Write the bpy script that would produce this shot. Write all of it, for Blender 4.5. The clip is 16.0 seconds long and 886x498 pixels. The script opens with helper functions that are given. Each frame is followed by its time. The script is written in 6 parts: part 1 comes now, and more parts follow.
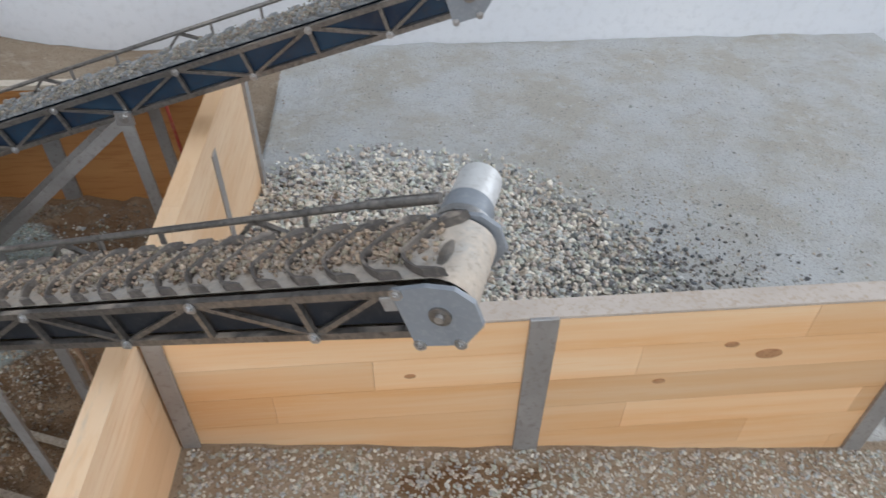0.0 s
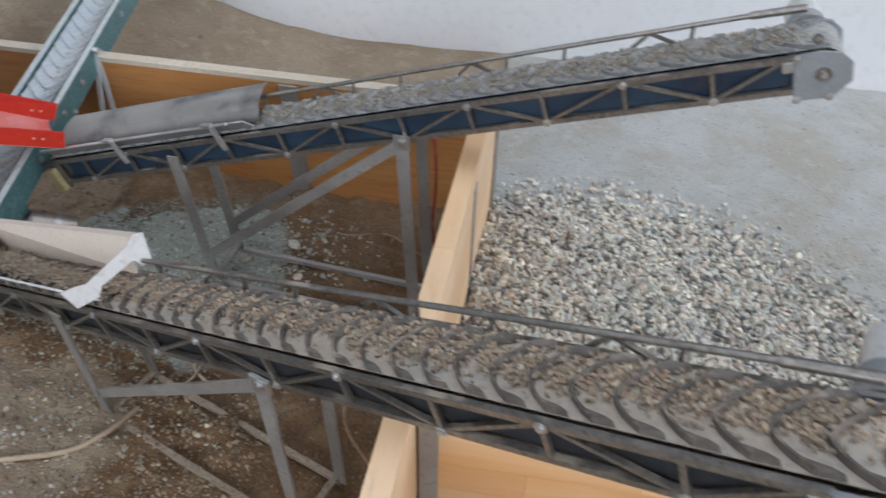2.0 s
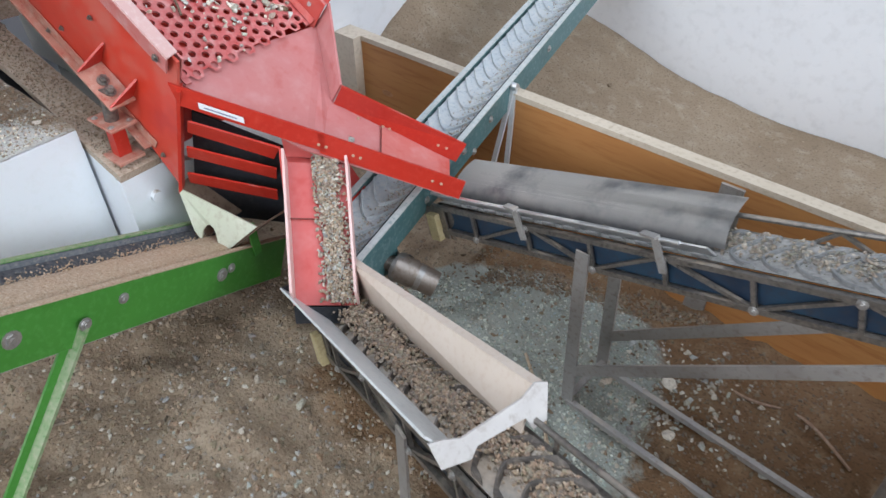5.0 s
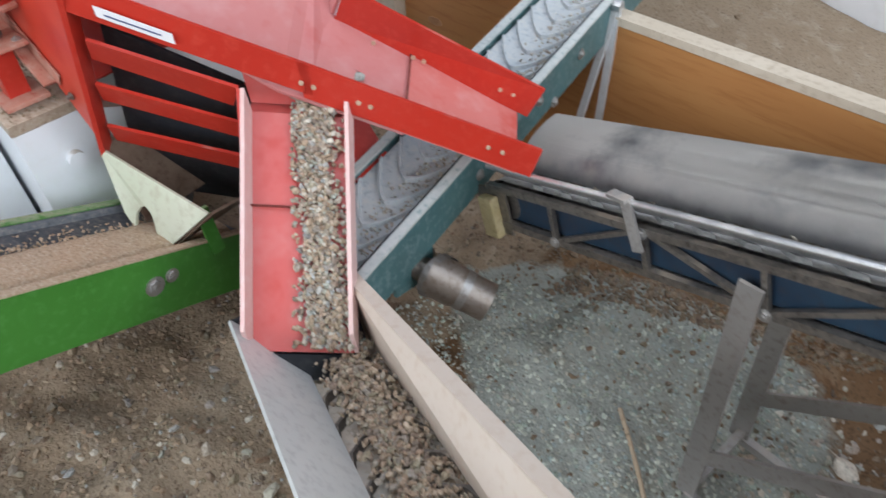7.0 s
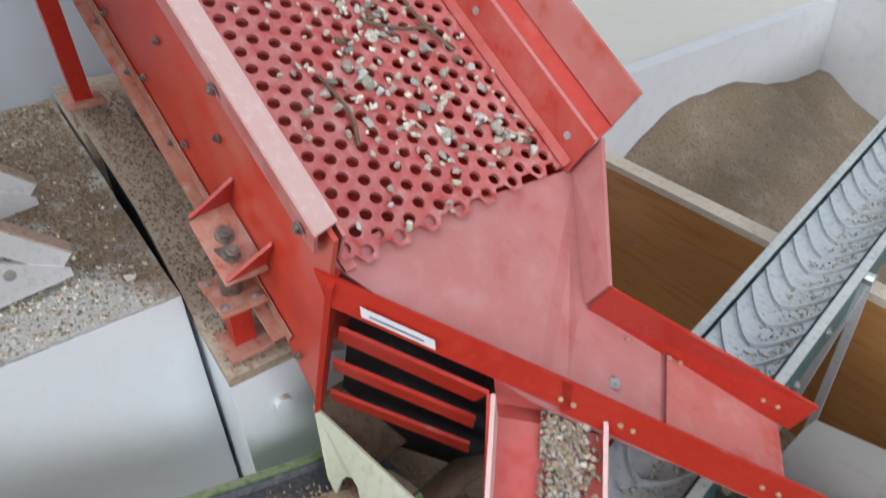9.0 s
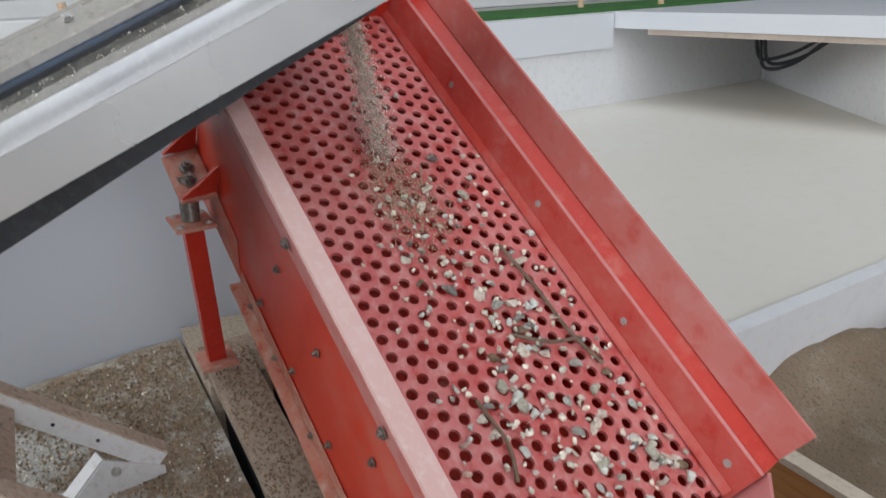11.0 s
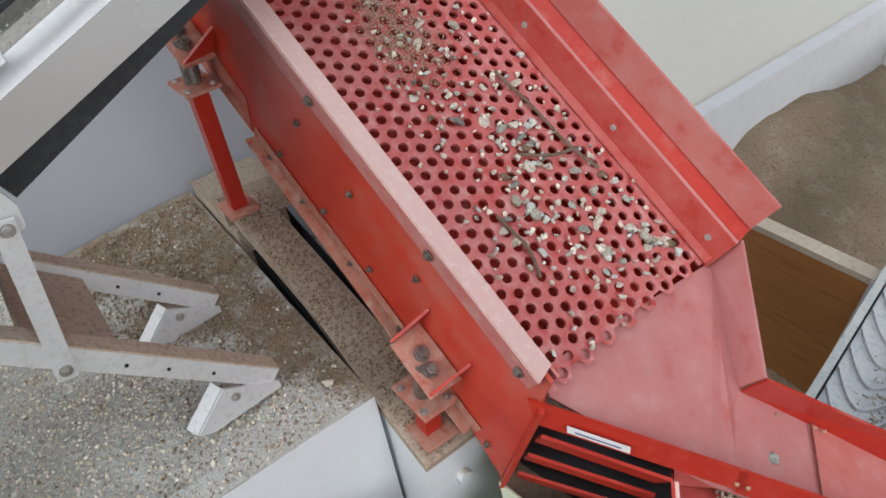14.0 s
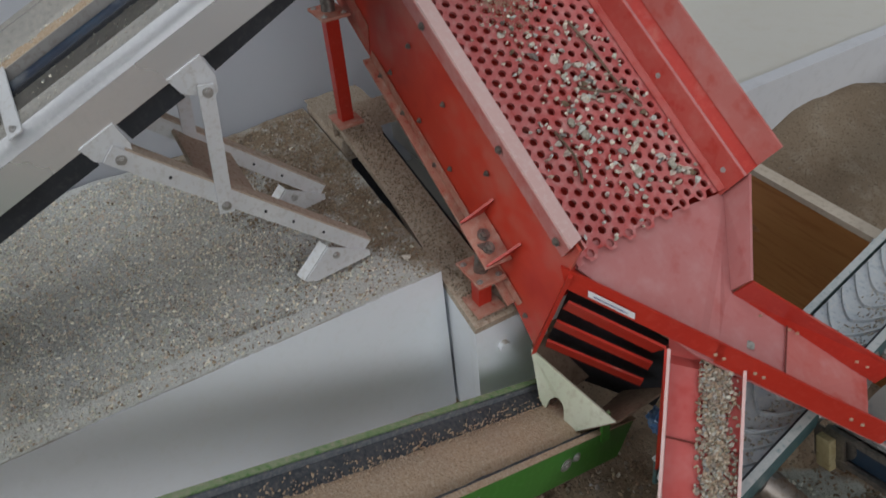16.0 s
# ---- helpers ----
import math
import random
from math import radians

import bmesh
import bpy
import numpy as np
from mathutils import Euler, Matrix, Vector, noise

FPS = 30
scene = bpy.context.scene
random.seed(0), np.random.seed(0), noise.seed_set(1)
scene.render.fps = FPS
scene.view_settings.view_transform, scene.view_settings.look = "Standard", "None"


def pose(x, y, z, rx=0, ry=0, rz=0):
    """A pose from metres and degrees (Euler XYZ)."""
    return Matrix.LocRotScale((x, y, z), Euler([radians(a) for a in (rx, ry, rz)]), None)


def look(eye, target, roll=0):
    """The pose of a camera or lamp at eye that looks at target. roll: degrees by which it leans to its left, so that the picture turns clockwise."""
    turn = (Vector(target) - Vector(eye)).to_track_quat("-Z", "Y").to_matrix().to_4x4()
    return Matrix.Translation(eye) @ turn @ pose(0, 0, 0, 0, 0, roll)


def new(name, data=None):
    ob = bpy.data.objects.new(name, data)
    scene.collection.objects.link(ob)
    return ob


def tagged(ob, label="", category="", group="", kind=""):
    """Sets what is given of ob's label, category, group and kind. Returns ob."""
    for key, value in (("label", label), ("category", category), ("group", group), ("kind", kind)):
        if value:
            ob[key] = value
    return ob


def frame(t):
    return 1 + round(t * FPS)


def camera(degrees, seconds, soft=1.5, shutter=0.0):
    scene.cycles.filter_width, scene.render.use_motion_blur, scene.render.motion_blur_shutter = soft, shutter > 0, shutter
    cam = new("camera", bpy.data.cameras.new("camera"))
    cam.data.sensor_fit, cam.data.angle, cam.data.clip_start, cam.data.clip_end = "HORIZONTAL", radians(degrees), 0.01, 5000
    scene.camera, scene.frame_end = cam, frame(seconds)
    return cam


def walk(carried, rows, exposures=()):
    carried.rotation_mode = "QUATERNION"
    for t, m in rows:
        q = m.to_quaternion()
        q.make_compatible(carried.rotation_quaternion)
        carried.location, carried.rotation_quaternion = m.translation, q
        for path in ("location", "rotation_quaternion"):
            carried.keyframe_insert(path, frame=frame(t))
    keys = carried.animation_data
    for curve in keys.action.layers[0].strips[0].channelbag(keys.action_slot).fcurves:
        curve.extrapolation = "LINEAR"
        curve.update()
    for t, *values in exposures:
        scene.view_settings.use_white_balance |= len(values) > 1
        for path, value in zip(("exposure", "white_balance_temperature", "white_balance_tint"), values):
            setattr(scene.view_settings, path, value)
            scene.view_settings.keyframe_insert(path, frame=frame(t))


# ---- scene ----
cam = camera(65.3, 16.0, shutter=0.4)
PATH = [
    (0, (-0.0472, 0.0644, 0.6108), (0.0642, 1.2492, -0.4588), 0.90),
    (0.5, (-0.0698, 0.0757, 0.6154), (-0.0298, 1.2678, -0.4511), 0.60),
    (1, (-0.0961, 0.0908, 0.6126), (-0.0774, 1.2618, -0.4776), 1.50),
    (1.5, (-0.1287, 0.1083, 0.6254), (-0.1440, 1.2730, -0.4715), 2.90),
    (2, (-0.1767, 0.1366, 0.6298), (-0.3481, 1.2869, -0.4690), 1.50),
    (2.5, (-0.2049, 0.1696, 0.6260), (-0.5020, 1.2927, -0.4742), 1.20),
    (3, (-0.2190, 0.1989, 0.6241), (-0.6193, 1.2883, -0.4772), 0.30),
    (3.5, (-0.2365, 0.2121, 0.6109), (-0.7890, 1.2277, -0.4952), 0.90),
    (4, (-0.2724, 0.2273, 0.6024), (-0.9746, 1.1510, -0.4993), -2.80),
    (4.5, (-0.3277, 0.2536, 0.5924), (-1.0692, 1.2018, -0.4617), -0.90),
    (4.7, (-0.3474, 0.2636, 0.5824), (-1.0966, 1.2119, -0.4661), -0.40),
    (6.8, (-0.4883, 0.4241, 0.4377), (-1.2704, 1.2610, -0.6794), -2.10),
    (7, (-0.4968, 0.4352, 0.4311), (-1.3109, 1.2328, -0.6919), -2.80),
    (7.5, (-0.5285, 0.4385, 0.4373), (-1.4259, 1.1966, -0.6489), -2.80),
    (8, (-0.5681, 0.4384, 0.4587), (-1.5465, 1.1928, -0.5580), -2.80),
    (8.5, (-0.5965, 0.4391, 0.4706), (-1.6273, 1.1709, -0.5101), -2.80),
    (9, (-0.6186, 0.4393, 0.4848), (-1.6947, 1.1888, -0.4319), -2.30),
    (9.5, (-0.6371, 0.4386, 0.5050), (-1.7790, 1.2125, -0.3056), -2.40),
    (10, (-0.6535, 0.4344, 0.5183), (-1.8792, 1.2028, -0.1651), -2.03),
    (10.2, (-0.6582, 0.4232, 0.5233), (-1.9041, 1.2007, -0.1118), -1.52),
    (12.3, (-0.7063, 0.4260, 0.6106), (-2.0203, 1.1250, 0.0235), -1.69),
    (12.5, (-0.7062, 0.4199, 0.6125), (-1.9519, 1.1236, -0.1039), -1.17),
    (13, (-0.7041, 0.4089, 0.6141), (-1.8247, 1.1056, -0.2908), -4.43),
    (13.5, (-0.6895, 0.3981, 0.6051), (-1.7660, 1.0718, -0.3682), -8.74),
    (14, (-0.6709, 0.3833, 0.5959), (-1.7371, 1.0488, -0.3943), -9.04),
    (14.5, (-0.6423, 0.3680, 0.6072), (-1.7130, 1.0122, -0.3922), -5.88),
    (15, (-0.6046, 0.3481, 0.6430), (-1.6572, 0.9745, -0.3863), -6.06),
    (15.5, (-0.5654, 0.3250, 0.6467), (-1.6885, 0.8729, -0.3526), -6.52),
    (16, (-0.5634, 0.3065, 0.6251), (-1.6799, 0.8413, -0.3885), -6.29),
]
EXPOSURE = [(0, 0.19, 6150, 10), (2, 0.33, 6200, 10), (3.5, 0.66, 6150, 10), (4.5, 0.63, 6200, 10), (7, 0.62, 6350, 10), (9, 0.38, 6500, 10), (10.2, 0.31, 6550, 10), (12.3, -0.13, 6900, 10), (14, 0.25, 6700, 10), (15, 0.24, 6650, 10), (15.5, -0.21, 6650, 10), (16, -0.42, 6700, 10)]
walk(cam, [(t, look(eye, target, roll)) for t, eye, target, roll in PATH], EXPOSURE)

# ---- light and world ----
world = bpy.data.worlds.new("world")
scene.world = world
world.use_nodes = True
wn, wl = world.node_tree.nodes, world.node_tree.links
sky = wn.new("ShaderNodeTexSky")
sky.sky_type, sky.sun_disc = "NISHITA", False
sky.sun_elevation, sky.sun_rotation = radians(38), radians(200)
wl.new(sky.outputs[0], wn["Background"].inputs[0])
wn["Background"].inputs[1].default_value = 0.12


def area(name, at, target, sx, sy, watts, colour):
    lamp = bpy.data.lights.new(name, "AREA")
    lamp.shape, lamp.size, lamp.size_y, lamp.energy, lamp.color = "RECTANGLE", sx, sy, watts, colour
    ob = new(name, lamp)
    ob.matrix_world = look(at, target)
    return ob


# daylight through the hall's windows and skylight
area("window_light_front", (-0.6, -3.6, 2.3), (-0.5, 0.6, 0.1), 4.5, 2.0, 104, (0.955, 0.985, 1.0))
area("window_light_side", (3.8, 0.6, 2.2), (-0.5, 0.6, 0.1), 4.0, 2.0, 118, (0.93, 0.96, 1.0))
area("skylight", (-0.8, 0.35, 3.36), (-0.8, 0.35, 0), 4.2, 3.0, 53, (0.91, 0.96, 1.0))

# ---- materials ----


def material(name, colours, rough=0.6, metal=0.0, coarse=14.0, fine=220.0, bump=0.2, depth=0.0006, island=0.0, per_object=0.0, stretch=(1, 1, 1), spec=0.5, dust=None, dust_amount=0.0, dust_scale=30.0):
    """Procedural surface: two scales of noise between the colours, optional dust on upward faces, per-piece variation and relief."""
    m = bpy.data.materials.new(name)
    m.use_nodes = True
    n, l = m.node_tree.nodes, m.node_tree.links
    b = n["Principled BSDF"]
    geo = n.new("ShaderNodeNewGeometry")
    mp = n.new("ShaderNodeMapping")
    mp.inputs["Scale"].default_value = stretch
    l.new(geo.outputs["Position"], mp.inputs[0])

    def noisy(scale, detail):
        t = n.new("ShaderNodeTexNoise")
        t.inputs["Scale"].default_value, t.inputs["Detail"].default_value, t.inputs["Roughness"].default_value = scale, detail, 0.62
        l.new(mp.outputs[0], t.inputs["Vector"])
        return t.outputs["Fac"]

    def mix(kind, fac, a, c):
        x = n.new("ShaderNodeMix")
        x.data_type, x.blend_type = "RGBA", kind
        for sock, v in ((x.inputs[0], fac), (x.inputs[6], a), (x.inputs[7], c)):
            if hasattr(v, "links"):
                l.new(v, sock)
            else:
                sock.default_value = v if not isinstance(v, tuple) else (*v, 1)
        return x.outputs[2]

    def ramp(v, lo, hi):
        r = n.new("ShaderNodeMapRange")
        r.inputs[1].default_value, r.inputs[2].default_value = lo, hi
        l.new(v, r.inputs[0])
        return r.outputs[0]

    big, small = noisy(coarse, 4), noisy(fine, 3)
    col = mix("MIX", ramp(big, 0.36, 0.64), colours[0], colours[1])
    if len(colours) > 2:
        col = mix("MIX", ramp(small, 0.5, 0.72), col, colours[2])
    if len(colours) > 3:
        col = mix("MIX", ramp(small, 0.44, 0.3), col, colours[3])
    if island:
        rnd = n.new("ShaderNodeValToRGB")
        e = rnd.color_ramp.elements
        e[0].color, e[1].color = (1 - island, 1 - island * 0.97, 1 - island * 0.86, 1), (1 + island, 1 + island * 0.95, 1 + island * 0.8, 1)
        for at, tint in ((0.22, (1.0, 0.86, 0.78)), (0.42, (0.86, 0.92, 0.84)), (0.6, (0.84, 0.9, 0.98)), (0.78, (1.08, 1.0, 0.91))):
            e.new(at).color = (*tint, 1)
        l.new(geo.outputs["Random Per Island"], rnd.inputs[0])
        col = mix("MULTIPLY", 1.0, col, rnd.outputs[0])
    if per_object:
        info, rnd = n.new("ShaderNodeObjectInfo"), n.new("ShaderNodeValToRGB")
        e = rnd.color_ramp.elements
        e[0].color, e[1].color = (1 - per_object, 1 - per_object * 1.25, 1 - per_object * 1.6, 1), (1 + per_object * 0.5, 1 + per_object * 0.5, 1 + per_object * 0.4, 1)
        l.new(info.outputs["Random"], rnd.inputs[0])
        col = mix("MULTIPLY", 1.0, col, rnd.outputs[0])
    r_out = ramp(small, 0.2, 0.8)
    rr = n.new("ShaderNodeMapRange")
    rr.inputs[3].default_value, rr.inputs[4].default_value = max(0.05, rough - 0.1), min(1.0, rough + 0.1)
    l.new(big, rr.inputs[0])
    l.new(rr.outputs[0], b.inputs["Roughness"])
    if dust:
        sep, d = n.new("ShaderNodeSeparateXYZ"), n.new("ShaderNodeMath")
        d.operation = "MULTIPLY"
        l.new(geo.outputs["Normal"], sep.inputs[0])
        up = ramp(sep.outputs[2], 0.15, 0.95)
        patch = noisy(dust_scale, 5)
        l.new(up, d.inputs[0])
        l.new(ramp(patch, 0.66 - 0.4 * dust_amount, 0.8 - 0.4 * dust_amount), d.inputs[1])
        col = mix("MIX", d.outputs[0], col, dust)
        md = n.new("ShaderNodeMix")
        md.data_type = "FLOAT"
        l.new(d.outputs[0], md.inputs[0])
        md.inputs[2].default_value, md.inputs[3].default_value = metal, 0.0
        l.new(md.outputs[0], b.inputs["Metallic"])
        mr = n.new("ShaderNodeMix")
        mr.data_type = "FLOAT"
        l.new(d.outputs[0], mr.inputs[0])
        l.new(rr.outputs[0], mr.inputs[2])
        mr.inputs[3].default_value = 0.85
        l.new(mr.outputs[0], b.inputs["Roughness"])
    else:
        b.inputs["Metallic"].default_value = metal
    b.inputs["Specular IOR Level"].default_value = spec
    l.new(col, b.inputs["Base Color"])
    if bump:
        bp = n.new("ShaderNodeBump")
        bp.inputs["Strength"].default_value, bp.inputs["Distance"].default_value = bump, depth
        l.new(small, bp.inputs["Height"])
        l.new(bp.outputs[0], b.inputs["Normal"])
    return m


DUST = (0.36, 0.31, 0.25)
STONE_LIGHT = material("pale_gravel", [(0.64, 0.61, 0.545), (0.53, 0.505, 0.455), (0.77, 0.745, 0.69), (0.29, 0.27, 0.25)], 0.85, coarse=40, fine=500, bump=0.4, depth=0.0006, island=0.45, spec=0.3)
STONE_DARK = material("dark_pebbles", [(0.15, 0.15, 0.155), (0.22, 0.215, 0.21), (0.3, 0.29, 0.275), (0.09, 0.09, 0.09)], 0.85, coarse=40, fine=500, bump=0.3, island=0.4, spec=0.3)
STONE_GRIT = material("fine_grit", [(0.37, 0.35, 0.31), (0.46, 0.44, 0.395), (0.54, 0.52, 0.475), (0.2, 0.185, 0.17)], 0.9, coarse=30, fine=500, bump=0.2, island=0.4, spec=0.25)
STONE_BROWN = material("brown_rubble", [(0.165, 0.12, 0.084), (0.215, 0.17, 0.127), (0.26, 0.22, 0.172), (0.10, 0.075, 0.055)], 0.9, coarse=40, fine=420, bump=0.4, depth=0.0008, island=0.32, spec=0.25)
STONE_TAN = material("tan_load", [(0.37, 0.295, 0.225), (0.29, 0.23, 0.175), (0.50, 0.435, 0.37), (0.14, 0.105, 0.08)], 0.9, coarse=60, fine=500, bump=0.3, island=0.38, spec=0.25)
SAND_TAN = material("tan_sand", [(0.47, 0.345, 0.235), (0.44, 0.335, 0.24), (0.55, 0.455, 0.35), (0.29, 0.205, 0.14)], 0.95, coarse=25, fine=520, bump=0.8, depth=0.0015, spec=0.2)
PINE = material("pine_stave", [(0.74, 0.415, 0.19), (0.79, 0.565, 0.355), (0.77, 0.49, 0.27)], 0.5, coarse=5, fine=70, bump=0.08, per_object=0.16, stretch=(0.35, 1.5, 6), spec=0.35)
PINE_A = material("pine_stave_cross", [(0.72, 0.47, 0.27), (0.78, 0.58, 0.39), (0.68, 0.43, 0.24)], 0.5, coarse=5, fine=70, bump=0.08, per_object=0.1, stretch=(1.5, 0.35, 6), spec=0.35, dust=(0.52, 0.43, 0.34), dust_amount=0.2)
KNOT = material("pine_knot", [(0.38, 0.19, 0.09), (0.46, 0.25, 0.12), (0.3, 0.14, 0.06)], 0.5, coarse=80, fine=300, bump=0.05)
OAK = material("stained_plywood", [(0.42, 0.19, 0.065), (0.50, 0.25, 0.09), (0.36, 0.15, 0.05)], 0.45, coarse=5, fine=60, bump=0.06, stretch=(0.3, 1, 3), spec=0.35)
OAK_EDGE = material("raw_board_edge", [(0.54, 0.46, 0.36), (0.60, 0.52, 0.42), (0.46, 0.38, 0.29)], 0.75, coarse=20, fine=200, bump=0.2)
STEEL = material("dull_steel", [(0.20, 0.185, 0.17), (0.26, 0.24, 0.22), (0.32, 0.285, 0.25), (0.13, 0.115, 0.10)], 0.42, 0.75, coarse=40, fine=300, bump=0.1, dust=(0.30, 0.25, 0.2), dust_amount=0.35)
ALU = material("brushed_aluminium", [(0.66, 0.66, 0.67), (0.74, 0.74, 0.75), (0.58, 0.58, 0.59)], 0.36, 0.9, coarse=20, fine=260, bump=0.05, dust=(0.44, 0.40, 0.35), dust_amount=0.3)
# near-white and barely metallic: the window's reflection sits in the colour
ALU_BRIGHT = material("window_glint_aluminium", [(0.86, 0.87, 0.885), (0.80, 0.81, 0.83), (0.9, 0.91, 0.92)], 0.32, 0.12, coarse=12, fine=300, bump=0.04, depth=0.0003)
ALU_DUSTY = material("dusty_aluminium_strip", [(0.36, 0.345, 0.33), (0.43, 0.415, 0.40), (0.30, 0.275, 0.25)], 0.5, 0.55, coarse=25, fine=200, bump=0.08, dust=(0.42, 0.37, 0.32), dust_amount=0.45)
GREY_PLATE = material("grey_plastic_plate", [(0.235, 0.25, 0.27), (0.27, 0.285, 0.305), (0.3, 0.31, 0.32)], 0.45, 0.1, coarse=30, fine=300, bump=0.05, dust=(0.36, 0.33, 0.29), dust_amount=0.25)
# rubber parts, and the sheets that stand in for deep shade
BLACK = material("black_rubber_and_shade", [(0.012, 0.014, 0.018), (0.02, 0.023, 0.03), (0.035, 0.035, 0.038)], 0.55, coarse=20, fine=200, bump=0.1)
BLUE_LINER = material("blue_black_liner", [(0.012, 0.022, 0.045), (0.022, 0.05, 0.085), (0.03, 0.035, 0.05)], 0.4, coarse=16, fine=150, bump=0.1, dust=(0.12, 0.13, 0.14), dust_amount=0.25)
BELT_TAN = material("dusty_belt", [(0.50, 0.41, 0.32), (0.45, 0.415, 0.37), (0.56, 0.475, 0.385), (0.36, 0.30, 0.245)], 0.8, coarse=35, fine=260, bump=0.15)
BELT_BLUE = material("blue_grey_belt", [(0.42, 0.465, 0.50), (0.48, 0.505, 0.52), (0.53, 0.53, 0.51), (0.32, 0.355, 0.39)], 0.75, coarse=35, fine=260, bump=0.12)
BELT_GREY = material("grey_dusty_belt", [(0.35, 0.34, 0.32), (0.27, 0.265, 0.26), (0.43, 0.415, 0.385), (0.18, 0.175, 0.17)], 0.8, coarse=35, fine=260, bump=0.15)
CLEAT = material("dark_cleat", [(0.075, 0.065, 0.058), (0.14, 0.12, 0.105), (0.2, 0.17, 0.14)], 0.7, coarse=60, fine=300, bump=0.1, dust=(0.40, 0.33, 0.26), dust_amount=0.32)
CLEAT_GREY = material("grey_cleat", [(0.16, 0.165, 0.17), (0.22, 0.225, 0.225), (0.30, 0.295, 0.285)], 0.7, coarse=60, fine=300, bump=0.1)
RED = material("red_enamel", [(0.50, 0.032, 0.018), (0.45, 0.026, 0.015), (0.52, 0.048, 0.030)], 0.34, coarse=18, fine=180, bump=0.05, spec=0.45, dust=(0.52, 0.18, 0.145), dust_amount=0.18, dust_scale=24)
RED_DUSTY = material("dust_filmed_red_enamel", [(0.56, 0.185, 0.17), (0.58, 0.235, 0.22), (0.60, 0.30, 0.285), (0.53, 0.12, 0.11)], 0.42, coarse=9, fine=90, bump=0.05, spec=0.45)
# the pink holds a dust film and the pale sheen of upward faces
TRAY_PINK = material("pink_dust_sheen_enamel", [(0.50, 0.19, 0.18), (0.53, 0.225, 0.22), (0.54, 0.255, 0.245), (0.48, 0.155, 0.145)], 0.24, coarse=4, fine=45, bump=0.03, spec=0.55)
ALU_MATT = material("matt_aluminium_bar", [(0.66, 0.67, 0.69), (0.72, 0.73, 0.74), (0.58, 0.57, 0.56)], 0.5, 0.35, coarse=30, fine=240, bump=0.05)
MOUNT_DUST = material("dust_caked_red_iron", [(0.50, 0.24, 0.18), (0.47, 0.17, 0.12), (0.54, 0.36, 0.29), (0.42, 0.075, 0.045)], 0.65, coarse=30, fine=120, bump=0.12)
GRIT_GREY = material("grey_belt_grit", [(0.30, 0.275, 0.24), (0.25, 0.215, 0.175), (0.44, 0.415, 0.375), (0.15, 0.14, 0.125)], 0.9, coarse=40, fine=500, bump=0.2, island=0.35, spec=0.25)
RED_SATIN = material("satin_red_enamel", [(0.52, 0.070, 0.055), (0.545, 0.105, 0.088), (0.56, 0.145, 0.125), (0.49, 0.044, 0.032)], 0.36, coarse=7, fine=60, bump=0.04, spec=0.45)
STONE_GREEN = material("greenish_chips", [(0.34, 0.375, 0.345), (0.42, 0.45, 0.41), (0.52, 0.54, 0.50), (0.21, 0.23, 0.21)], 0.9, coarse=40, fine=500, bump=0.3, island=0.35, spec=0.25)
# worn and dusty; the red is raised in place of stronger front light
RED_WORN = material("worn_dusty_lit_red_enamel", [(0.60, 0.038, 0.016), (0.55, 0.048, 0.024), (0.54, 0.13, 0.095), (0.50, 0.024, 0.012)], 0.36, coarse=7, fine=16, bump=0.03, spec=0.45)
EDGE_DUST = material("dusty_board_edge", [(0.44, 0.37, 0.31), (0.50, 0.43, 0.37), (0.40, 0.31, 0.23)], 0.85, coarse=20, fine=260, bump=0.3)
RAIL_DUST = material("earth_caked_rail", [(0.24, 0.185, 0.135), (0.30, 0.24, 0.18), (0.36, 0.31, 0.25), (0.16, 0.12, 0.085)], 0.85, coarse=30, fine=260, bump=0.3)
STONE_EARTH = material("earth_clods", [(0.25, 0.19, 0.135), (0.32, 0.255, 0.19), (0.39, 0.33, 0.26), (0.15, 0.11, 0.078)], 0.9, coarse=40, fine=420, bump=0.4, depth=0.0008, island=0.3, spec=0.25)
CHUTE_RED = material("scuffed_red_chute", [(0.50, 0.075, 0.066), (0.52, 0.105, 0.095), (0.53, 0.145, 0.135), (0.47, 0.055, 0.046)], 0.36, coarse=6, fine=40, bump=0.03, spec=0.45)
RED_EDGE = material("worn_pink_edge", [(0.70, 0.48, 0.45), (0.67, 0.42, 0.39), (0.72, 0.54, 0.51)], 0.5, coarse=10, fine=200, bump=0.1)
SCREEN_RED = material("red_screen_plate", [(0.50, 0.105, 0.100), (0.54, 0.165, 0.157), (0.58, 0.265, 0.25), (0.44, 0.06, 0.054)], 0.40, coarse=16, fine=120, bump=0.06, spec=0.4)
GREEN = material("green_enamel", [(0.05, 0.20, 0.028), (0.06, 0.235, 0.035), (0.075, 0.26, 0.05)], 0.36, coarse=14, fine=200, bump=0.05, spec=0.45, dust=(0.36, 0.38, 0.26), dust_amount=0.4)
BELT_SLATE = material("slate_grey_belt", [(0.13, 0.145, 0.165), (0.17, 0.185, 0.2), (0.26, 0.255, 0.245), (0.09, 0.1, 0.115)], 0.75, coarse=35, fine=300, bump=0.12)
STONE_PALE = material("pale_sand_grit", [(0.68, 0.67, 0.61), (0.58, 0.55, 0.47), (0.80, 0.79, 0.74), (0.34, 0.30, 0.25)], 0.9, coarse=40, fine=500, bump=0.2, island=0.42, spec=0.25)
GREEN_DUSTY = material("dust_filmed_green_enamel", [(0.20, 0.30, 0.14), (0.26, 0.33, 0.19), (0.36, 0.36, 0.25), (0.09, 0.23, 0.06)], 0.6, coarse=18, fine=220, bump=0.1)
